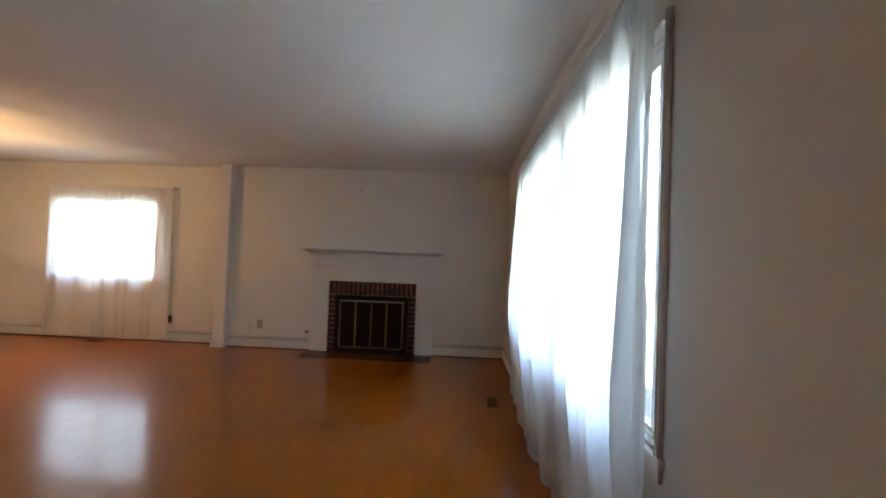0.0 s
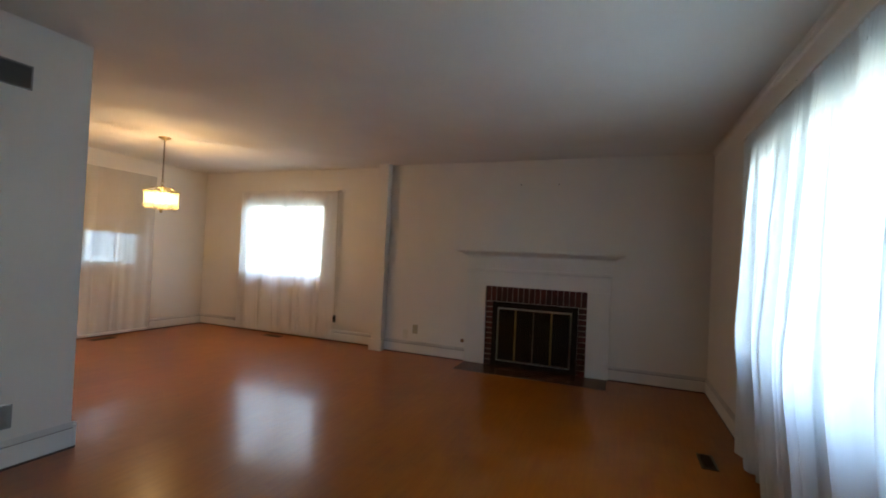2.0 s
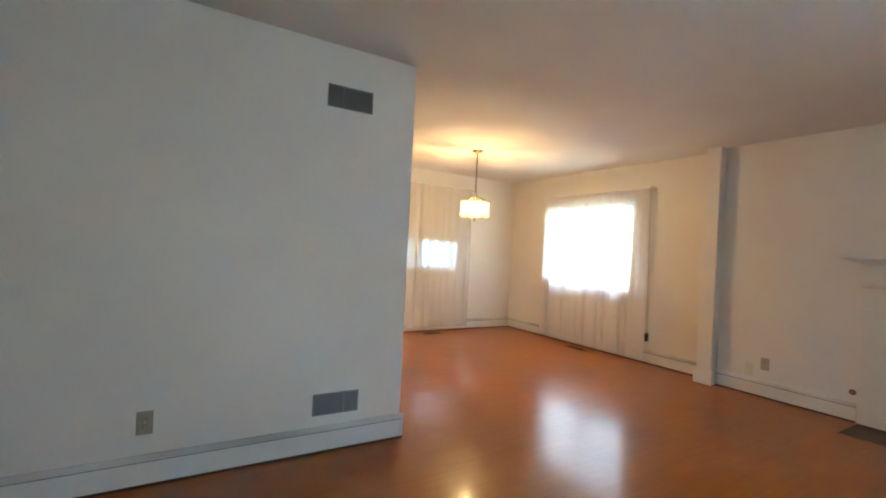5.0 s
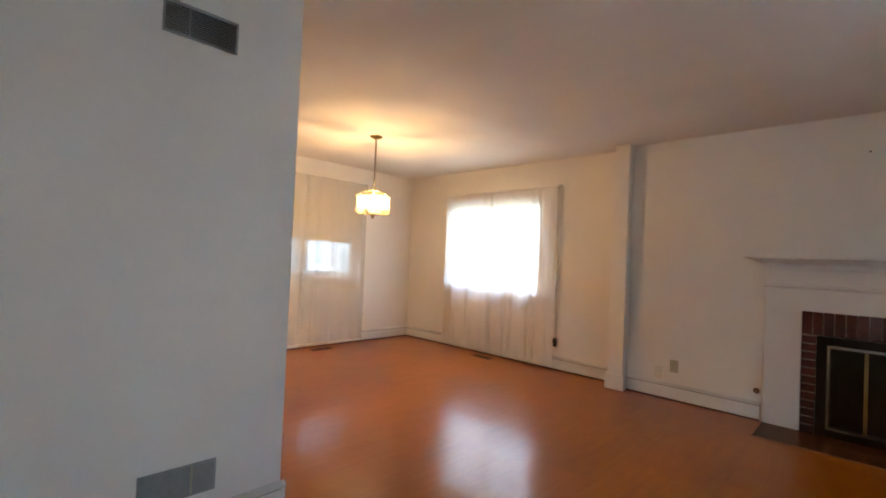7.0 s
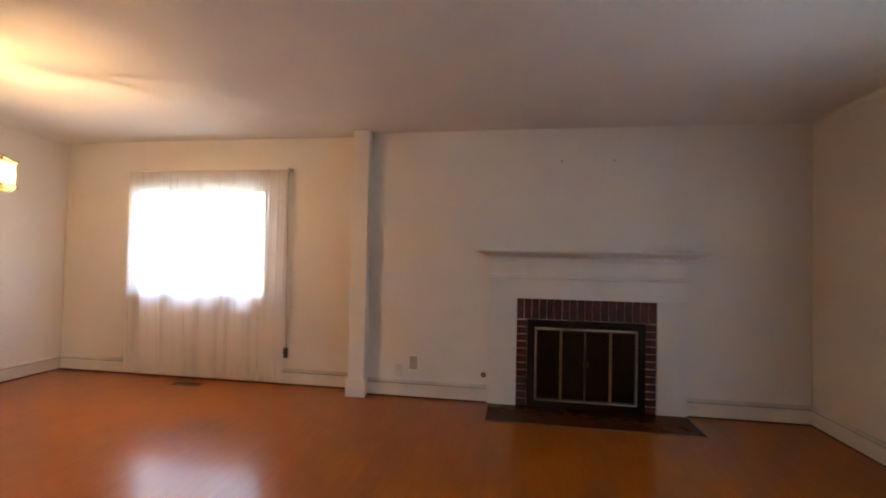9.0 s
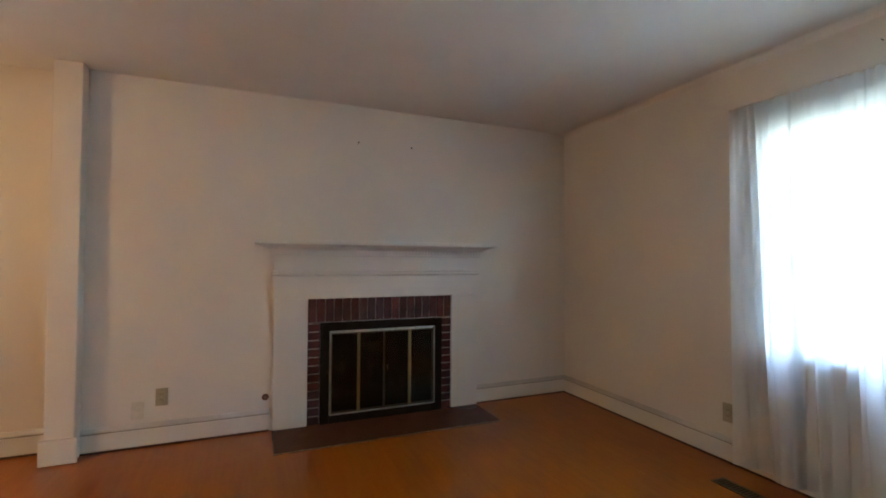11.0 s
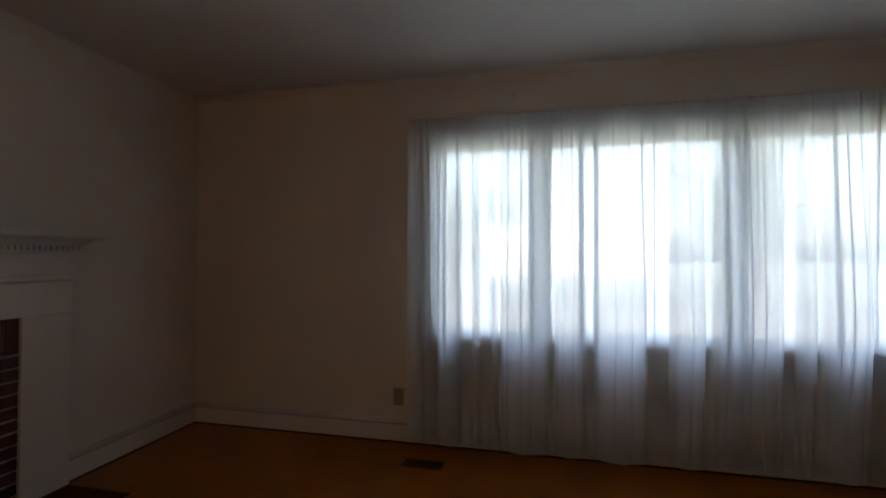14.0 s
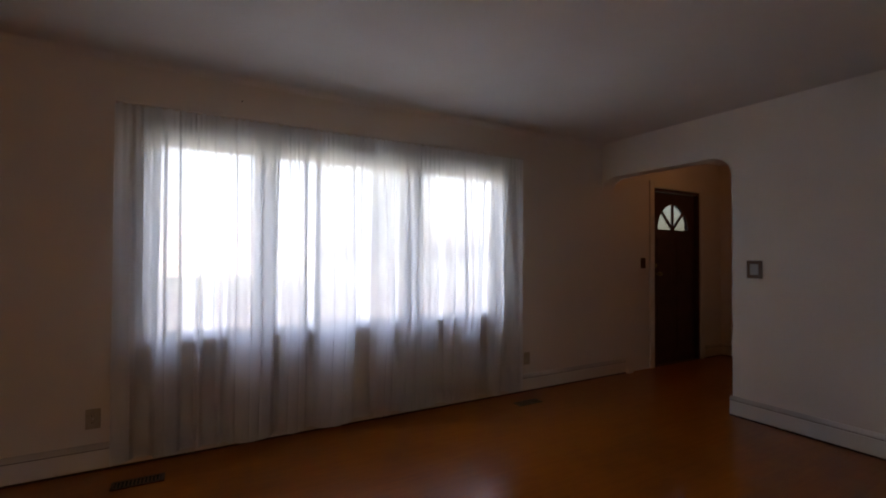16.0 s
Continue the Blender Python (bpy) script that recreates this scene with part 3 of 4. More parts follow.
# paler wood colour stands in for the highlight along the hearth's front edge
part("edge_strip", block((-2.612, -0.468, -0.01), (-0.943, -0.456, 0.005), 0.002), EDGE, hearth, "wood edge strip, coloured paler as the hearth's edge highlight")

# ---- curtains ----
def curtain(name, run, z0, z1, place, mat, pleats, seed, heaps, label, amp=0.020, deep=0.020, back=0.0, tucks=(), bulge=0.07):
    """run: (u0, u1); place(u, depth, z); heaps: (u, width, gain) where the folds bunch up.
    tucks: (u0, u1) where the cloth falls back towards the wall; between them it bellies out."""
    r = random.Random(seed)
    u0, u1 = run
    L, n, rows = u1 - u0, int(pleats * 22), 26
    ph = np.cumsum([0] + [r.uniform(0.55, 1.6) for _ in range(pleats)])
    ph = ph / ph[-1]
    gain = [r.choice((0.15, 0.4, 0.7, 1.0, 1.5, 2.1)) for _ in range(pleats + 1)]
    drift = [r.uniform(-1, 1) for _ in range(pleats + 1)]
    stops = [u0] + [e for t in sorted(tucks) for e in t] + [u1]
    bellies = [(a, b, r.uniform(0.75, 1.15) * min(1.0, 0.35 + (b - a) / 0.28)) for a, b in zip(stops[::2], stops[1::2]) if b > a]

    def belly(u):
        for a, b, k in bellies:
            if a < u < b:
                w = (u - a) / (b - a)
                steep = min(1.0, (u - a if a > u0 else 1.0) / 0.022, (b - u if b < u1 else 1.0) / 0.022)
                rise = math.sin(math.pi * w) if u0 < a and b < u1 else math.sin(math.pi * w) * 0.5
                return k * steep * (0.55 + 0.45 * rise)
        return 0.0

    th = thing(name, place((u0 + u1) / 2, 0, z0), label, "curtain", "sheer curtains")
    grid = []
    for j in range(rows + 1):
        f = j / rows
        row = []
        for i in range(n + 1):
            s = i / n
            z = z0 + (z1 - z0) * f
            k = s * pleats
            q = min(int(k), pleats - 1)
            w = k - q
            at = ph[q] + (ph[q + 1] - ph[q]) * w
            g = gain[q] * (1 - w) + gain[q + 1] * w
            dr = drift[q] * (1 - w) + drift[q + 1] * w
            u = u0 + L * at
            for hu, hw, hg in heaps:
                g += hg * math.exp(-((u - hu) / hw) ** 2)
            edge = min(1.0, min(s, 1 - s) * pleats * 0.8)
            fall = 0.55 + 0.45 * (1 - f)
            a = math.tau * w
            u += edge * (amp * g * math.sin(a) + 0.018 * dr * (1 - f)) + 0.001 * math.sin(5 * z + q)
            d = deep * g * fall * (1 - math.cos(a)) * 0.5 + 0.008 * math.sin(3 * u + 2 * z) * (1 - f)
            d += back * min(1.0, 1.4 * (1 - f)) ** 0.7
            if tucks:
                drop = min(1.0, (1 - f) * 1.7) ** 0.8
                hang = 1.0 - 0.45 * max(0.0, 1 - f / 0.33)
                d -= drop * (bulge + back) * hang * belly(u)
                d = min(d, back - 0.002)
                out = math.exp(-(min(u - u0, u1 - u) / 0.06) ** 2)
                d *= 1 - 0.9 * out
                z += 0.007 * f ** 9 * math.sin(math.tau * u / 0.05 + 3 * math.sin(11 * u))
                d += 0.007 * f ** 3 * math.sin(math.tau * (u / 0.034 + 0.7 * math.sin(9 * u))) * (0.6 + 0.4 * math.sin(23 * u))
            row.append((u, d, z))
        grid.append(row)

    def sheet(j0, j1, off, i0=0, i1=n):
        bm = bmesh.new()
        vs = [[bm.verts.new(place(u, d + off, z)) for u, d, z in grid[j][i0:i1 + 1]] for j in range(j0, j1 + 1)]
        for a, b in zip(vs, vs[1:]):
            for i in range(i1 - i0):
                bm.faces.new((a[i], a[i + 1], b[i + 1], b[i]))
        return bm

    smooth(part("cloth", sheet(0, rows, 0), mat, th))
    smooth(part("hem", sheet(0, 1, 0.003), mat, th, "doubled lower hem"))
    k = max(2, int(n * 0.03 / L))
    for i0 in (0, n - k):
        smooth(part("side_hem", sheet(1, rows - 1, 0.003, i0, i0 + k), mat, th, "doubled side hem"))
    smooth(part("heading", sheet(rows - 1, rows, -0.003), mat, th, "gathered heading tape"))
    return th


def rod(name, run, z, place, label):
    th = thing(name, place((run[0] + run[1]) / 2, 0, z), label, "curtain rod")
    bm = bmesh.new()
    bx(bm, place(run[0], -0.006, z - 0.012), place(run[1], 0.006, z + 0.012), 0.003)
    part("rail", bm, TRIM, th)
    for u in (run[0] + 0.006, run[1] - 0.006):
        part("return_end", bx(bmesh.new(), place(u - 0.006, 0.008, z - 0.011), place(u + 0.006, rod_gap, z + 0.011), 0.002), TRIM, th)
    k = max(2, int((run[1] - run[0]) / 0.9))
    for i in range(1, k):
        u = run[0] + (run[1] - run[0]) * i / k
        part("bracket", bx(bmesh.new(), place(u - 0.01, 0.008, z + 0.002), place(u + 0.01, rod_gap, z + 0.010), 0.001), STEEL, th)
    return th


rod_gap = 0.108
east = lambda u, d, z: (-0.110 + d, u, z)
rod("curtain_rod", (-4.765, -1.71), 2.165, east, "white painted steel rod above the wide window")
eastc = lambda u, d, z: (-0.102 + d, u, z)
TUCKS = [(-1.895, -1.815), (-2.12, -2.06), (-2.248, -2.178), (-2.307, -2.290), (-2.641, -2.605), (-2.868, -2.828), (-3.299, -3.172), (-3.53, -3.485)]
curtain("sheer_curtain", (-3.70, -1.705), 0.045, 2.150, eastc, SHEER_E, 25, 11, [(-2.54, 0.07, 1.1), (-2.88, 0.05, 0.9), (-3.57, 0.09, 1.2), (-1.93, 0.05, 0.8)],
        "long white voile curtain gathered over the wide window", amp=0.017, deep=0.012, back=0.074, tucks=TUCKS, bulge=0.092)
TUCKS = [(-3.945, -3.885), (-4.068, -4.045), (-4.395, -4.292), (-4.590, -4.520)]
curtain("sheer_curtain", (-4.745, -3.62), 0.045, 2.150, lambda u, d, z: (-0.098 + d, u, z), SHEER_E, 14, 5, [(-3.70, 0.07, 1.0), (-4.07, 0.06, 1.0), (-4.37, 0.05, 0.8), (-4.62, 0.06, 0.8)],
        "narrower white voile curtain gathered over the wide window", amp=0.017, deep=0.012, back=0.074, tucks=TUCKS, bulge=0.092)
rod_gap = 0.088
north = lambda u, d, z: (u, YN2 - 0.090 + d, z)
rod("curtain_rod", (-6.40, -4.60), 2.135, north, "white painted steel rod above the dining window")
TUCKS = [(-6.300, -6.255), (-5.975, -5.930), (-5.580, -5.555), (-5.355, -5.315), (-5.245, -5.200), (-4.985, -4.945), (-4.890, -4.855)]
curtain("sheer_curtain", (-6.40, -4.615), 0.035, 2.122, lambda u, d, z: (u, YN2 - 0.083 + d, z), SHEER_N, 17, 8, [(-5.2, 0.12, 0.5), (-5.7, 0.1, 0.4), (-6.32, 0.08, 1.0)],
        "cream voile curtain hanging over the dining window", amp=0.016, deep=0.012, back=0.050, tucks=TUCKS, bulge=0.045)
west = lambda u, d, z: (XW + 0.090 - d, u, z)
rod("curtain_rod", (-2.78, -0.79), 2.245, west, "white painted steel rod above the shaded window")
curtain("sheer_curtain", (-1.345, -0.80), 0.06, 2.232, lambda u, d, z: (XW + 0.083 - d, u, z), SHEER_W, 4, 21, [], "flat cream voile panel beside the shaded window", amp=0.003, deep=0.012)
curtain("sheer_curtain", (-2.77, -1.24), 0.06, 2.232, lambda u, d, z: (XW + 0.080 - d, u, z), SHEER_W, 7, 22, [(-1.72, 0.05, 1.5)], "loosely hung cream voile panel at the shaded window", amp=0.005, deep=0.020)

def roller_shade(y0, y1, zb, label):
    """A roller shade inside the window's opening, pulled down to zb."""
    shade = thing("roller_shade", (XW - 0.03, (y0 + y1) / 2, zb), label, "window shade", "roller shades")
    part("cloth", block((XW - 0.014, y0, zb + 0.015), (XW - 0.012, y1, 2.07)), BLIND, shade)
    part("roller", cyl(bmesh.new(), (XW - 0.0, y0 - 0.005, 2.08), (XW - 0.0, y1 + 0.005, 2.08), 0.016), BLIND, shade)
    part("bottom_slat", block((XW - 0.019, y0, zb), (XW - 0.007, y1, zb + 0.024), 0.004), BLIND, shade)
    ym = (y0 + y1) / 2
    ring = [(XW - 0.013, ym + 0.018 * math.cos(a), zb - 0.022 + 0.018 * math.sin(a)) for a in np.linspace(0, math.tau, 16, endpoint=False)]
    part("pull_ring", tube(bmesh.new(), ring, 0.003, 6, True), WHITE_P, shade)


roller_shade(-1.675, WW[1] - 0.035, 1.392, "buff roller shade pulled half down in the window")
roller_shade(WW[0] + 0.035, -1.765, 1.410, "buff roller shade hanging slightly higher in the window")

cord = thing("drapery_cord_pulley", (-4.627, YN2, 0.31), "small black drapery cord pulley on the wall", "cord pulley")
part("bracket", block((-4.645, YN2 - 0.022, 0.265), (-4.609, YN2 - 0.001, 0.365), 0.004), BLACK, cord)
part("wheel", cyl(bmesh.new(), (-4.627, YN2 - 0.034, 0.33), (-4.627, YN2 - 0.023, 0.33), 0.016), BLACK, cord)
part("cord", cyl(bmesh.new(), (-4.612, YN2 - 0.03, 0.35), (-4.610, YN2 - 0.085, 2.12), 0.0025, seg=6), IVORY, cord)

# ---- chandelier ----
CX, CY = -5.66, -1.81
lamp = thing("chandelier", (CX, CY, H), "brass hanging lamp with lit scalloped glass panels", "chandelier")
bm = cyl(bmesh.new(), (CX, CY, H - 0.002), (CX, CY, H - 0.014), 0.066, 0.062, 28)
cyl(bm, (CX, CY, H - 0.014), (CX, CY, H - 0.034), 0.055, 0.016, 24)
smooth(part("canopy", bm, BRASS, lamp))
bm = bmesh.new()
z = H - 0.03
for i in range(15):
    flip = i % 2
    pts = [(CX + (0.009 * math.cos(a) if flip else 0), CY + (0 if flip else 0.009 * math.cos(a)), z - 0.018 + 0.019 * math.sin(a)) for a in np.linspace(0, math.tau, 12, endpoint=False)]
    tube(bm, pts, 0.0028, 6, True)
    z -= 0.0305
smooth(part("chain", bm, DULL, lamp))
part("cord", cyl(bmesh.new(), (CX, CY, H - 0.03), (CX, CY, 1.95), 0.003, seg=6), DULL, lamp)
bm = tube(bmesh.new(), [(CX + 0.022 * math.cos(a), CY, 1.950 + 0.026 * math.sin(a)) for a in np.linspace(0, math.tau, 18, endpoint=False)], 0.004, 6, True)
smooth(part("loop", bm, BRASS, lamp))
bm = cyl(bmesh.new(), (CX, CY, 1.925), (CX, CY, 1.885), 0.012, 0.026)
cyl(bm, (CX, CY, 1.885), (CX, CY, 1.66), 0.010, 0.010, 12)
ball(bm, (CX, CY, 1.875), 0.024, 0.7)
smooth(part("stem", bm, GILT, lamp))
bm = cyl(bmesh.new(), (CX, CY, 1.665), (CX, CY, 1.640), 0.040, 0.022)
ball(bm, (CX, CY, 1.628), 0.018)
smooth(part("finial", bm, BRASS, lamp))
R, ZT, ZB = 0.172, 1.835, 1.690
lobe = lambda a: R * (0.955 + 0.075 * abs(math.sin(3 * a)))
for nm, zz in (("upper_ring", ZT), ("lower_ring", ZB)):
    pts = [(CX + lobe(a) * math.cos(a), CY + lobe(a) * math.sin(a), zz) for a in np.linspace(0, math.tau, 72, endpoint=False)]
    smooth(part(nm, tube(bmesh.new(), pts, 0.0045, 6, True), GILT, lamp))
for i in range(6):
    a = i * math.tau / 6
    c, s = math.cos(a), math.sin(a)
    up = [(CX + r * c, CY + r * s, z) for r, z in ((0.014, 1.880), (0.04, 1.896), (0.085, 1.890), (0.125, 1.868), (0.155, 1.848), (R * 0.975, ZT + 0.010), (R, ZT - 0.004))]
    smooth(part("arm", tube(bmesh.new(), up, 0.005, 6), GILT, lamp))
    dn = [(CX + r * c, CY + r * s, z) for r, z in ((R, ZB + 0.006), (0.145, 1.668), (0.10, 1.652), (0.05, 1.656), (0.015, 1.670))]
    smooth(part("arm", tube(bmesh.new(), dn, 0.0055, 6), GILT, lamp))
    part("knop", ball(bmesh.new(), (CX + R * c, CY + R * s, ZT + 0.012), 0.010), BRASS, lamp)
    part("knop", ball(bmesh.new(), (CX + R * c, CY + R * s, ZB - 0.006), 0.010), BRASS, lamp)
    bm = bmesh.new()
    cols = []
    for k in range(15):
        b = a + (0.03 + 0.94 * k / 14) * math.tau / 6
        q = math.sin(math.pi * k / 14)
        rr2 = lobe(b) - 0.007
        low = ZB + 0.002 - 0.038 * q
        cols.append([bm.verts.new((CX + (rr2 + o) * math.cos(b), CY + (rr2 + o) * math.sin(b), z)) for o, z in ((0, low), (0.004, (low + ZT) / 2), (0, ZT - 0.005), (-0.004, ZT - 0.005), (0.0, (low + ZT) / 2), (-0.004, low))])
    for p, q2 in zip(cols, cols[1:]):
        for k in range(6):
            bm.faces.new((p[k], p[(k + 1) % 6], q2[(k + 1) % 6], q2[k]))
    bm.faces.new(cols[0]), bm.faces.new(cols[-1])
    smooth(part("glass_panel", bm, SHADE_GLASS, lamp, "lit scalloped etched glass panel"))
for i in range(3):
    a = (i + 0.5) * math.tau / 3 + 0.4
    x, y = CX + 0.075 * math.cos(a), CY + 0.075 * math.sin(a)
    bm = cyl(bmesh.new(), (x, y, 1.675), (x, y, 1.725), 0.014, 0.012, 10)
    tube(bm, [(CX, CY, 1.668), ((CX + x) / 2, (CY + y) / 2, 1.660), (x, y, 1.677)], 0.005, 6)
    part("lamp_socket", bm, IVORY, lamp)
    bulb = new("bulb_light", bpy.data.lights.new("bulb_light", "POINT"))
    bulb.data.energy, bulb.data.color, bulb.data.shadow_soft_size = BULB, (1.0, 0.62, 0.32), 0.009
    bulb.location = (x, y, 1.775)

# ---- foyer ceiling light: unseen, added for the warm glow there; its form is guessed ----
flush = thing("ceiling_light", (-0.80, -6.95, H), "unseen flush ceiling light, guessed from the foyer's warm glow", "ceiling light")
part("base_plate", cyl(bmesh.new(), (-0.80, -6.95, H - 0.001), (-0.80, -6.95, H - 0.022), 0.10, 0.095, 28), BRASS, flush)
part("lamp_socket", cyl(bmesh.new(), (-0.80, -6.95, H - 0.022), (-0.80, -6.95, H - 0.06), 0.018, 0.016, 14), IVORY, flush)
foyer_bulb = new("foyer_bulb", bpy.data.lights.new("foyer_bulb", "POINT"))
foyer_bulb.data.energy, foyer_bulb.data.color, foyer_bulb.data.shadow_soft_size = 0.13, (1.0, 0.50, 0.22), 0.03
foyer_bulb.location = (-0.80, -6.95, H - 0.10)

# ---- wall plates, grilles and small fixtures ----
def outlet(at, n, mat, label, receptacles=True, w=0.072, h=0.116, painted_over=False):
    """A cover plate on a wall; n: the wall's normal."""
    n = Vector(n)
    side = Vector((-n.y, n.x, 0))
    at = Vector(at)
    m = Matrix((side, n, (0, 0, 1))).transposed().to_4x4()
    m.translation = at
    th = new("wall_outlet")
    th.matrix_basis = m
    tagged(th, label, "outlet", "wall outlets")

    def sub(name, a, b, mm, bev, par):
        bm = block(a, b, bev)
        me = mesh_of(name, bm, mm)
        ob = new(name, me)
        ob.parent = par
        return ob

    sub("cover_plate", (-w / 2, 0.0005, -h / 2), (w / 2, 0.006, h / 2), mat, 0.002, th)
    if receptacles:
        for dz in (-0.02, 0.02):
            rc = sub("receptacle", (-0.017, 0.006, dz - 0.014), (0.017, 0.009, dz + 0.014), mat, 0.003, th)
            for dx in (-0.0065, 0.0065):
                sub("slot", (dx - 0.0012, 0.0088, dz - 0.004), (dx + 0.0012, 0.0094, dz + 0.005), BLACK, 0, rc)
    sub("screw", (-0.003, 0.006, -0.003), (0.003, 0.0075, 0.003), STEEL, 0.001, th)
    return th


outlet((-3.298, 0, 0.318), (0, -1, 0), IVORY, "beige duplex outlet above the baseboard by the fireplace")
outlet((-3.433, 0, 0.243), (0, -1, 0), WHITE_P, "blank cream cover plate low on the wall", receptacles=False)
outlet((0, -1.615, 0.304), (-1, 0, 0), IVORY, "beige duplex outlet beside the wide curtain")
outlet((0, -4.873, 0.306), (-1, 0, 0), IVORY, "beige duplex outlet on the wall toward the foyer")
outlet((XV, -4.972, 0.317), (1, 0, 0), IVORY, "beige duplex outlet on the plain white wall")


def switch(at, n, w, h, frame_mat, inner_mat, label):
    n = Vector(n)
    m = Matrix((Vector((-n.y, n.x, 0)), n, (0, 0, 1))).transposed().to_4x4()
    m.translation = Vector(at)
    th = new("light_switch")
    th.matrix_basis = m
    tagged(th, label, "switch", "light switches")
    for name, a, b, mm, bev in (("cover_plate", (-w / 2, 0.0005, -h / 2), (w / 2, 0.010, h / 2), frame_mat, 0.003),
                                ("insert", (-w * 0.27, 0.010, -h * 0.30), (w * 0.27, 0.012, h * 0.30), inner_mat, 0.001),
                                ("toggle", (-0.004, 0.012, -0.010), (0.004, 0.022, 0.012), inner_mat, 0.001)):
        ob = new(name, mesh_of(name, block(a, b, bev), mm))
        ob.parent = th


switch((-1.472, YS, 1.174), (0, 1, 0), 0.108, 0.138, REGISTER, PLATE, "dark framed light switch beside the arched opening")
switch((0, -6.562, 1.198), (-1, 0, 0), 0.075, 0.118, REGISTER, REGISTER, "dark brown light switch beside the front door")


def vent_grille(y0, y1, z0, z1, label, worn):
    th = thing("vent_grille", (XV, (y0 + y1) / 2, z0), label, "vent grille", "wall vent grilles")
    x = XV + 0.0005
    bm = bmesh.new()
    f = 0.009
    for a, b, c, d in ((y0, y0 + f, z0, z1), (y1 - f, y1, z0, z1), (y0 + f, y1 - f, z1 - f, z1), (y0 + f, y1 - f, z0, z0 + f)):
        bx(bm, (x, a, c), (x + 0.008, b, d), 0.002)
    part("frame", bm, GRILLE, th)
    part("backing", block((x, y0 + f, z0 + f), (x + 0.001, y1 - f, z1 - f)), DUCT, th)
    n = 13
    for i in range(n):
        zc = z0 + f + (z1 - z0 - 2 * f) * (i + 0.5) / n
        bm = bmesh.new()
        prism(bm, [(0.001, zc + 0.0035), (0.0075, zc - 0.0040), (0.0085, zc - 0.0034), (0.002, zc + 0.0041)], lambda u, v: (x + u, y0 + f, v), lambda u, v: (x + u, y1 - f, v))
        part("louvre", bm, GRILLE, th)
    for k in worn:
        part("divider", block((x + 0.001, y0 + (y1 - y0) * k - 0.003, z0 + f), (x + 0.0095, y0 + (y1 - y0) * k + 0.003, z1 - f), 0.001), IVORY if k > 0.6 else GRILLE, th)


vent_grille(-4.137, -3.852, 2.080, 2.215, "grey metal vent grille high on the white wall", (0.34,))
vent_grille(-4.137, -3.852, 0.222, 0.352, "grey metal return vent grille above the baseboard", (0.36, 0.67))


def register(x, y, lx, ly):
    th = thing("floor_register", (x, y, 0), "dark brown steel register set in the wood floor", "floor vent", "floor registers")
    z0, z1, f = 0.0005, 0.005, 0.016
    bm = bmesh.new()
    for a, b, c, d in ((-lx, -lx + f, -ly, ly), (lx - f, lx, -ly, ly), (-lx + f, lx - f, ly - f, ly), (-lx + f, lx - f, -ly, -ly + f)):
        bx(bm, (x + a, y + c, z0), (x + b, y + d, z1), 0.0015)
    part("frame", bm, REGISTER, th)
    part("dark_backing", block((x - lx + f, y - ly + f, z0), (x + lx - f, y + ly - f, 0.0015)), DUCT, th)
    long_x = lx > ly
    n = 12
    for i in range(n):
        k = -1 + 2 * (i + 0.5) / n
        a, b = ((k * (lx - f) - 0.004, -ly + f), (k * (lx - f) + 0.004, ly - f)) if long_x else ((-lx + f, k * (ly - f) - 0.004), (lx - f, k * (ly - f) + 0.004))
        part("slat", block((x + a[0], y + a[1], 0.0015), (x + b[0], y + b[1], 0.0045)), REGISTER, th)


register(-0.280, -1.86, 0.05, 0.125)
register(-0.270, -4.66, 0.05, 0.125)
register(-5.54, -0.09, 0.145, 0.055)
register(XW + 0.20, -1.50, 0.055, 0.145)

valve = thing("gas_valve", (-2.646, 0, 0.243), "round copper gas key plate beside the mantel", "gas valve")
bm = cyl(bmesh.new(), (-2.652, -0.001, 0.243), (-2.652, -0.008, 0.243), 0.024, 0.021, 20)
part("rosette", bm, COPPER, valve)
part("stem", cyl(bmesh.new(), (-2.652, -0.008, 0.243), (-2.652, -0.022, 0.243), 0.008, 0.007, 12), BRASS, valve)
for x, z in ((-1.993, 2.164), (-1.553, 2.166)):
    nl = thing("wall_nail", (x, 0, z), "small dark picture nail in the wall", "nail", "picture nails")
    bm = cyl(bmesh.new(), (x, -0.0005, z), (x, -0.020, z + 0.003), 0.0025, seg=8)
    part("shank", bm, BLACK, nl)
    part("head", cyl(bmesh.new(), (x, -0.020, z + 0.003), (x, -0.022, z + 0.003), 0.007, seg=10), BLACK, nl)
nl = thing("wall_nail", (0, -2.39, 2.30), "small dark nail above the curtain rod", "nail", "picture nails")
part("shank", cyl(bmesh.new(), (-0.0005, -2.39, 2.30), (-0.016, -2.39, 2.302), 0.003, seg=8), BLACK, nl)

# ---- outdoors ----
GZ = -0.55
solid("ground", block((-150, -150, GZ - 0.2), (150, 150, GZ)), GRASS, kind="structure")
solid("pavement", block((9.0, -120, GZ), (10.4, 120, GZ + 0.05)), CONCRETE, kind="structure")
solid("road", block((12.0, -120, GZ - 0.05), (19.0, 120, GZ + 0.012)), ASPHALT, kind="structure")
solid("garden_path", block((0.3, -7.9, GZ), (9.0, -6.6, GZ + 0.04)), CONCRETE, kind="structure")
solid("door_step", block((T + 0.002, -8.0, GZ), (1.5, -6.4, -0.03), 0.02), CONCRETE, kind="structure")


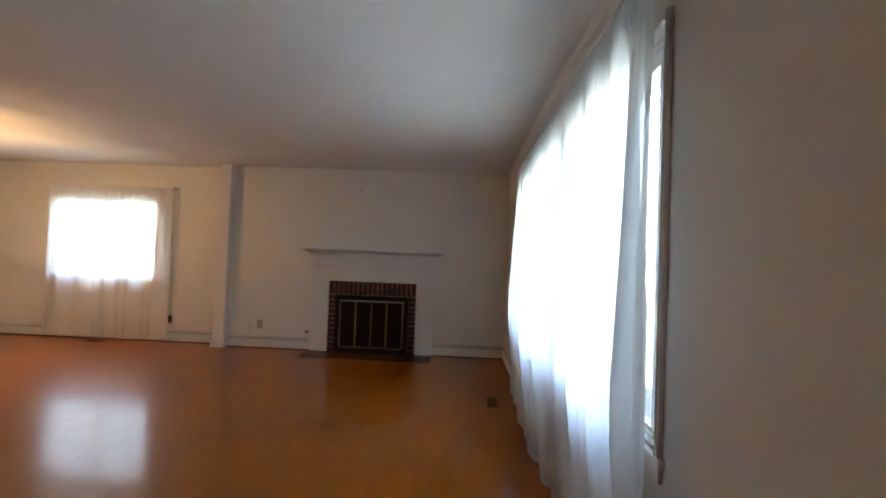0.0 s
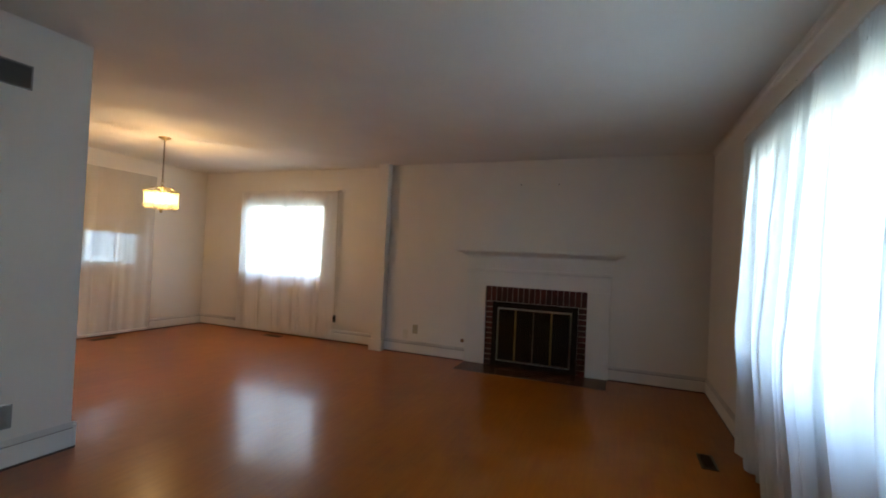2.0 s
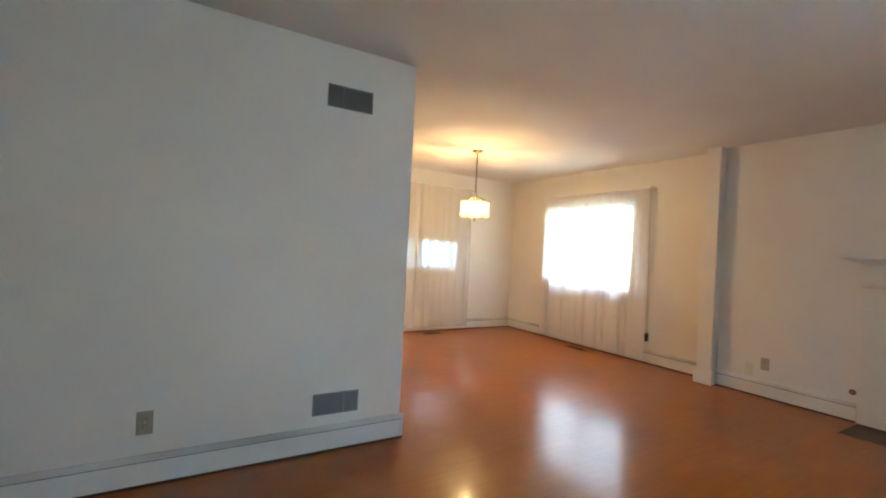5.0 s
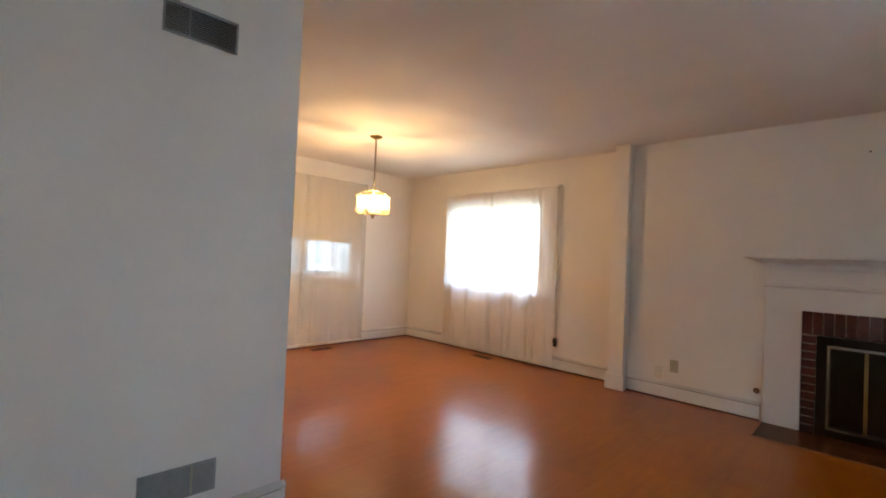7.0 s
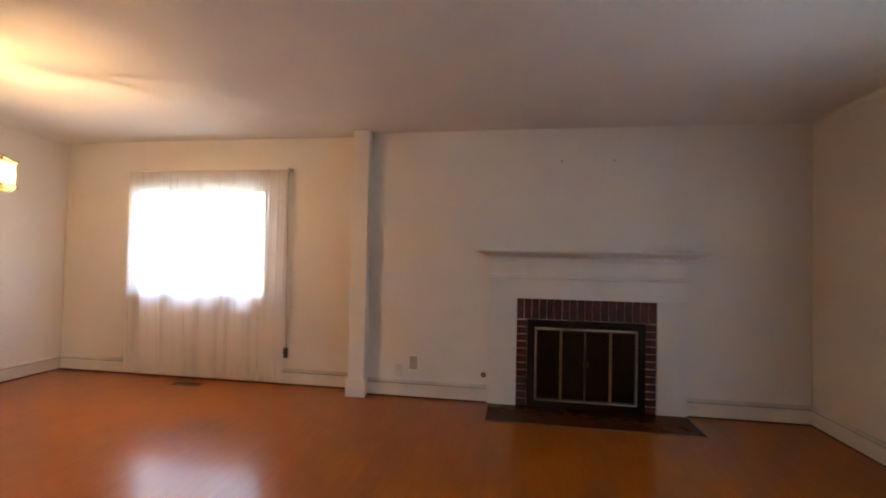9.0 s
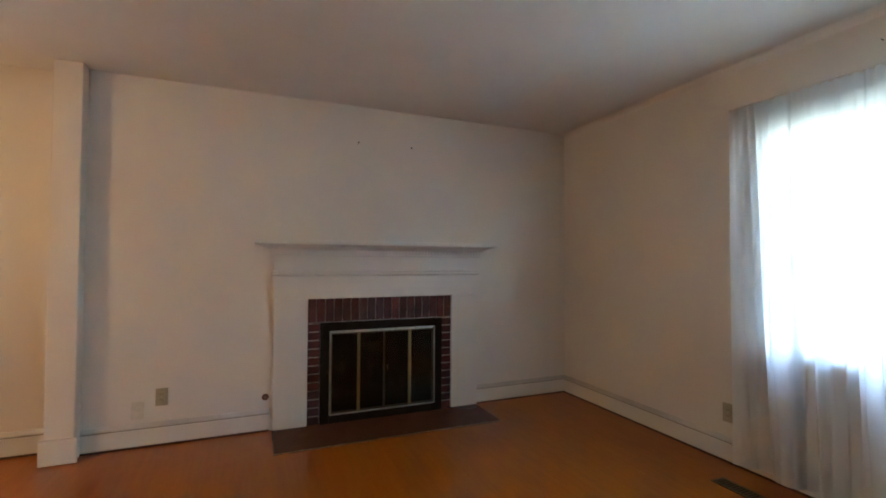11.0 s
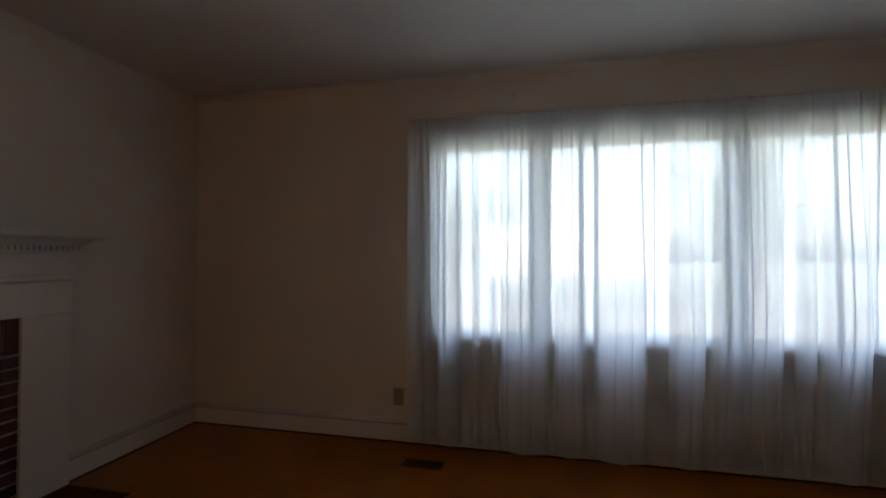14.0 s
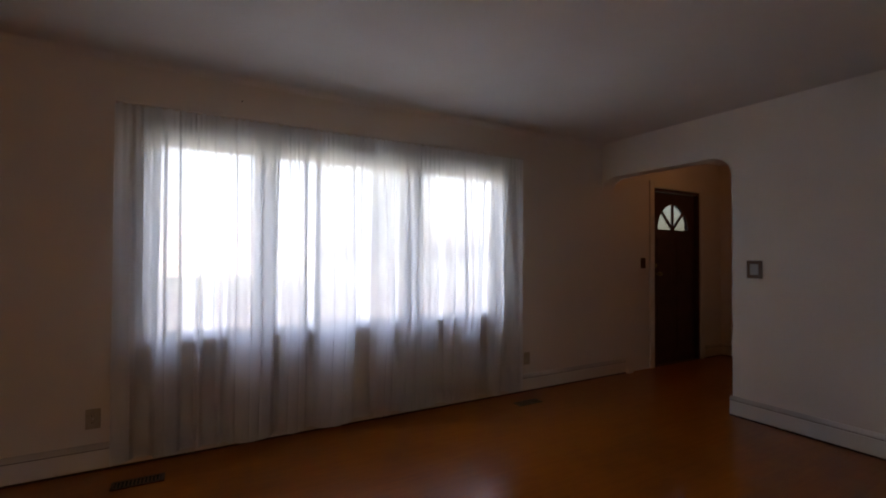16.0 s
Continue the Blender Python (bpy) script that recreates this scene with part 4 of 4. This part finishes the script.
def house(x0, x1, y0, y1, eave, ridge, mat, faces, label):
    """A gabled house; faces: 'w' or 'e' side that carries windows."""
    h = thing("house", ((x0 + x1) / 2, (y0 + y1) / 2, GZ), label, "house")
    bm = block((x0, y0, GZ), (x1, y1, eave))
    part("wall", bm, mat, h)
    xm = (x0 + x1) / 2
    bm = bmesh.new()
    prism(bm, [(x0 - 0.14, eave), (xm, ridge), (x1 + 0.14, eave), (x1 + 0.10, eave - 0.08), (x0 - 0.10, eave - 0.08)], lambda u, v: (u, y0 - 0.4, v), lambda u, v: (u, y1 + 0.4, v))
    part("roof", bm, ROOF, h)
    xs, out = (x0, -1) if faces == "w" else (x1, 1)
    n = max(2, int((eave - GZ) / 0.16))
    bm = bmesh.new()
    for i in range(n):
        z = GZ + 0.3 + i * (eave - GZ - 0.4) / n
        bx(bm, (xs, y0, z), (xs + out * 0.018, y1, z + 0.02))
    part("siding", bm, mat, h)
    return h, xs, out


def far_window(h, xs, out, y, z, w, hh):
    wf = part("window", block((xs, y - w / 2 - 0.1, z - 0.1), (xs + out * 0.05, y + w / 2 + 0.1, z + hh + 0.1)), SASH, h)
    part("pane", block((xs + out * 0.05, y - w / 2, z), (xs + out * 0.06, y - 0.03, z + hh)), DARKPANE, wf)
    part("pane", block((xs + out * 0.05, y + 0.03, z), (xs + out * 0.06, y + w / 2, z + hh)), DARKPANE, wf)


h, xs, out = house(40, 50, -13, 3, 2.6, 4.6, SIDING, "w", "pale one-storey house across the street")
for y in (-8.5, -2.0, 1.0):
    far_window(h, xs, out, y, 0.5, 1.5, 1.3)
part("door", block((xs, -5.6, GZ + 0.2), (xs - 0.06, -4.6, 1.7)), ROOF, h)
h, xs, out = house(42, 52, 10, 24, 2.7, 4.8, SIDING, "w", "pale shingled one-storey house across the street")
for y in (11, 15, 19):
    far_window(h, xs, out, y, 0.5, 1.5, 1.3)
h, xs, out = house(-20, -8.8, -9, 1.2, 5.9, 8.2, CREAM, "e", "cream two-storey neighbouring house beside the dining room")
far_window(h, xs, out, -0.50, 1.04, 0.36, 1.1)
far_window(h, xs, out, -1.55, 1.04, 0.36, 1.1)
far_window(h, xs, out, -5.5, 0.7, 1.2, 1.4)


def tree(x, y, height, spread, seed, label):
    r = random.Random(seed)
    th = thing("tree", (x, y, GZ), label, "tree", "street trees")
    bm = bmesh.new()
    cyl(bm, (x, y, GZ), (x + 0.1, y, GZ + height * 0.45), 0.22, 0.13, 10)
    tips = []
    for i in range(9):
        a, l = r.uniform(0, math.tau), r.uniform(0.5, 1.0)
        z0 = GZ + height * r.uniform(0.30, 0.45)
        tip = (x + spread * l * math.cos(a), y + spread * l * math.sin(a), z0 + height * r.uniform(0.2, 0.5))
        mid = tuple((p + q) / 2 + r.uniform(-0.2, 0.2) for p, q in zip((x, y, z0), tip))
        tube(bm, [(x + 0.05, y, z0), mid, tip], 0.045, 6)
        tips += [tip, mid]
    part("trunk", bm, BARK, th)
    verts, faces = [], []
    for i in range(2600):
        t = tips[r.randrange(len(tips))]
        c = Vector([t[k] + r.gauss(0, spread * 0.26) for k in range(3)])
        d1 = Vector([r.gauss(0, 1) for _ in range(3)]).normalized() * 0.11
        d2 = Vector([r.gauss(0, 1) for _ in range(3)]).normalized() * 0.07
        k = len(verts)
        verts += [c - d1, c + d2, c + d1, c - d2]
        faces.append((k, k + 1, k + 2, k + 3))
    me = bpy.data.meshes.new("crown")
    me.from_pydata([tuple(v) for v in verts], [], faces)
    me.materials.append(LEAF)
    ob = new("crown", me)
    ob.parent = th
    ob.matrix_parent_inverse = th.matrix_basis.inverted()


tree(16.5, -9.5, 7.0, 2.2, 3, "leafy young tree beside the street")
tree(22.5, 2.5, 7.5, 2.8, 6, "broad leafy tree across the street")
tree(10.5, 6.5, 5.6, 1.9, 12, "dense leafy tree at the garden corner")
tree(14.0, 11.0, 6.2, 2.2, 14, "leafy tree beyond the garden corner")
tree(23.5, -13.5, 7.0, 2.6, 9, "leafy tree beside the pale house")

# ---- strip floor: planks running north to south ----
PW = 0.0745
frng = random.Random(17)
plank_mesh = {}


def plank_data(length):
    key = round(length, 2)
    if key not in plank_mesh:
        g = 0.0
        me = bpy.data.meshes.new("plank")
        w, l, z, b = PW / 2 - g, key / 2 - g, 0.0, 0.00005
        v = [(-w, -l, z - 0.016), (w, -l, z - 0.016), (w, l, z - 0.016), (-w, l, z - 0.016), (-w, -l, z - b), (w, -l, z - b), (w, l, z - b), (-w, l, z - b),
             (-w + b, -l + b, z), (w - b, -l + b, z), (w - b, l - b, z), (-w + b, l - b, z)]
        f = [(0, 1, 5, 4), (1, 2, 6, 5), (2, 3, 7, 6), (3, 0, 4, 7), (4, 5, 9, 8), (5, 6, 10, 9), (6, 7, 11, 10), (7, 4, 8, 11), (8, 9, 10, 11)]
        me.from_pydata(v, [], f)
        me.materials.append(FLOOR)
        plank_mesh[key] = me
    return plank_mesh[key]


def row_cuts(a, b):
    out, y = [a], a + frng.uniform(0.4, 1.6)
    while y < b - 0.35:
        out.append(y)
        y += frng.choice((1.1, 1.4, 1.7, 2.0))
    return out + [b]


rest_v, rest_f, single = [], [], 0
ncol = int(-XW / PW) + 1
for i in range(ncol):
    xc = -(i + 0.5) * PW
    if xc - PW / 2 < XW - 0.08:
        continue
    south = YF if xc > FX else (YS if xc > XV else YD)
    north_end = 0.0 if xc > -3.80 else YN2
    if -2.62 < xc < -0.935:
        north_end = -0.469
    cuts = row_cuts(south, north_end)
    for a, b in zip(cuts, cuts[1:]):
        l, c, tilt = round(b - a, 2), (a + b) / 2, frng.gauss(0, 0.0007)
        if single < 300 and -3.95 < xc < -0.25 and c > -5.9:
            ob = new("plank", plank_data(b - a))
            ob.scale = (1, (b - a) / l, 1)
            ob.location = (xc, c, 0.0)
            ob.rotation_euler = (0, tilt, 0)
            ob.parent = subfloor
            single += 1
        else:
            k = len(rest_v)
            src = plank_data(b - a)
            s = (b - a) / l
            rest_v += [(v.co.x + xc, v.co.y * s + c, v.co.z - tilt * v.co.x) for v in src.vertices]
            rest_f += [tuple(k + q for q in p.vertices) for p in src.polygons]
me = bpy.data.meshes.new("floor_boards")
me.from_pydata(rest_v, [], rest_f)
me.materials.append(FLOOR)
boards = tagged(new("floor_boards", me), kind="stuff")
boards.parent = subfloor
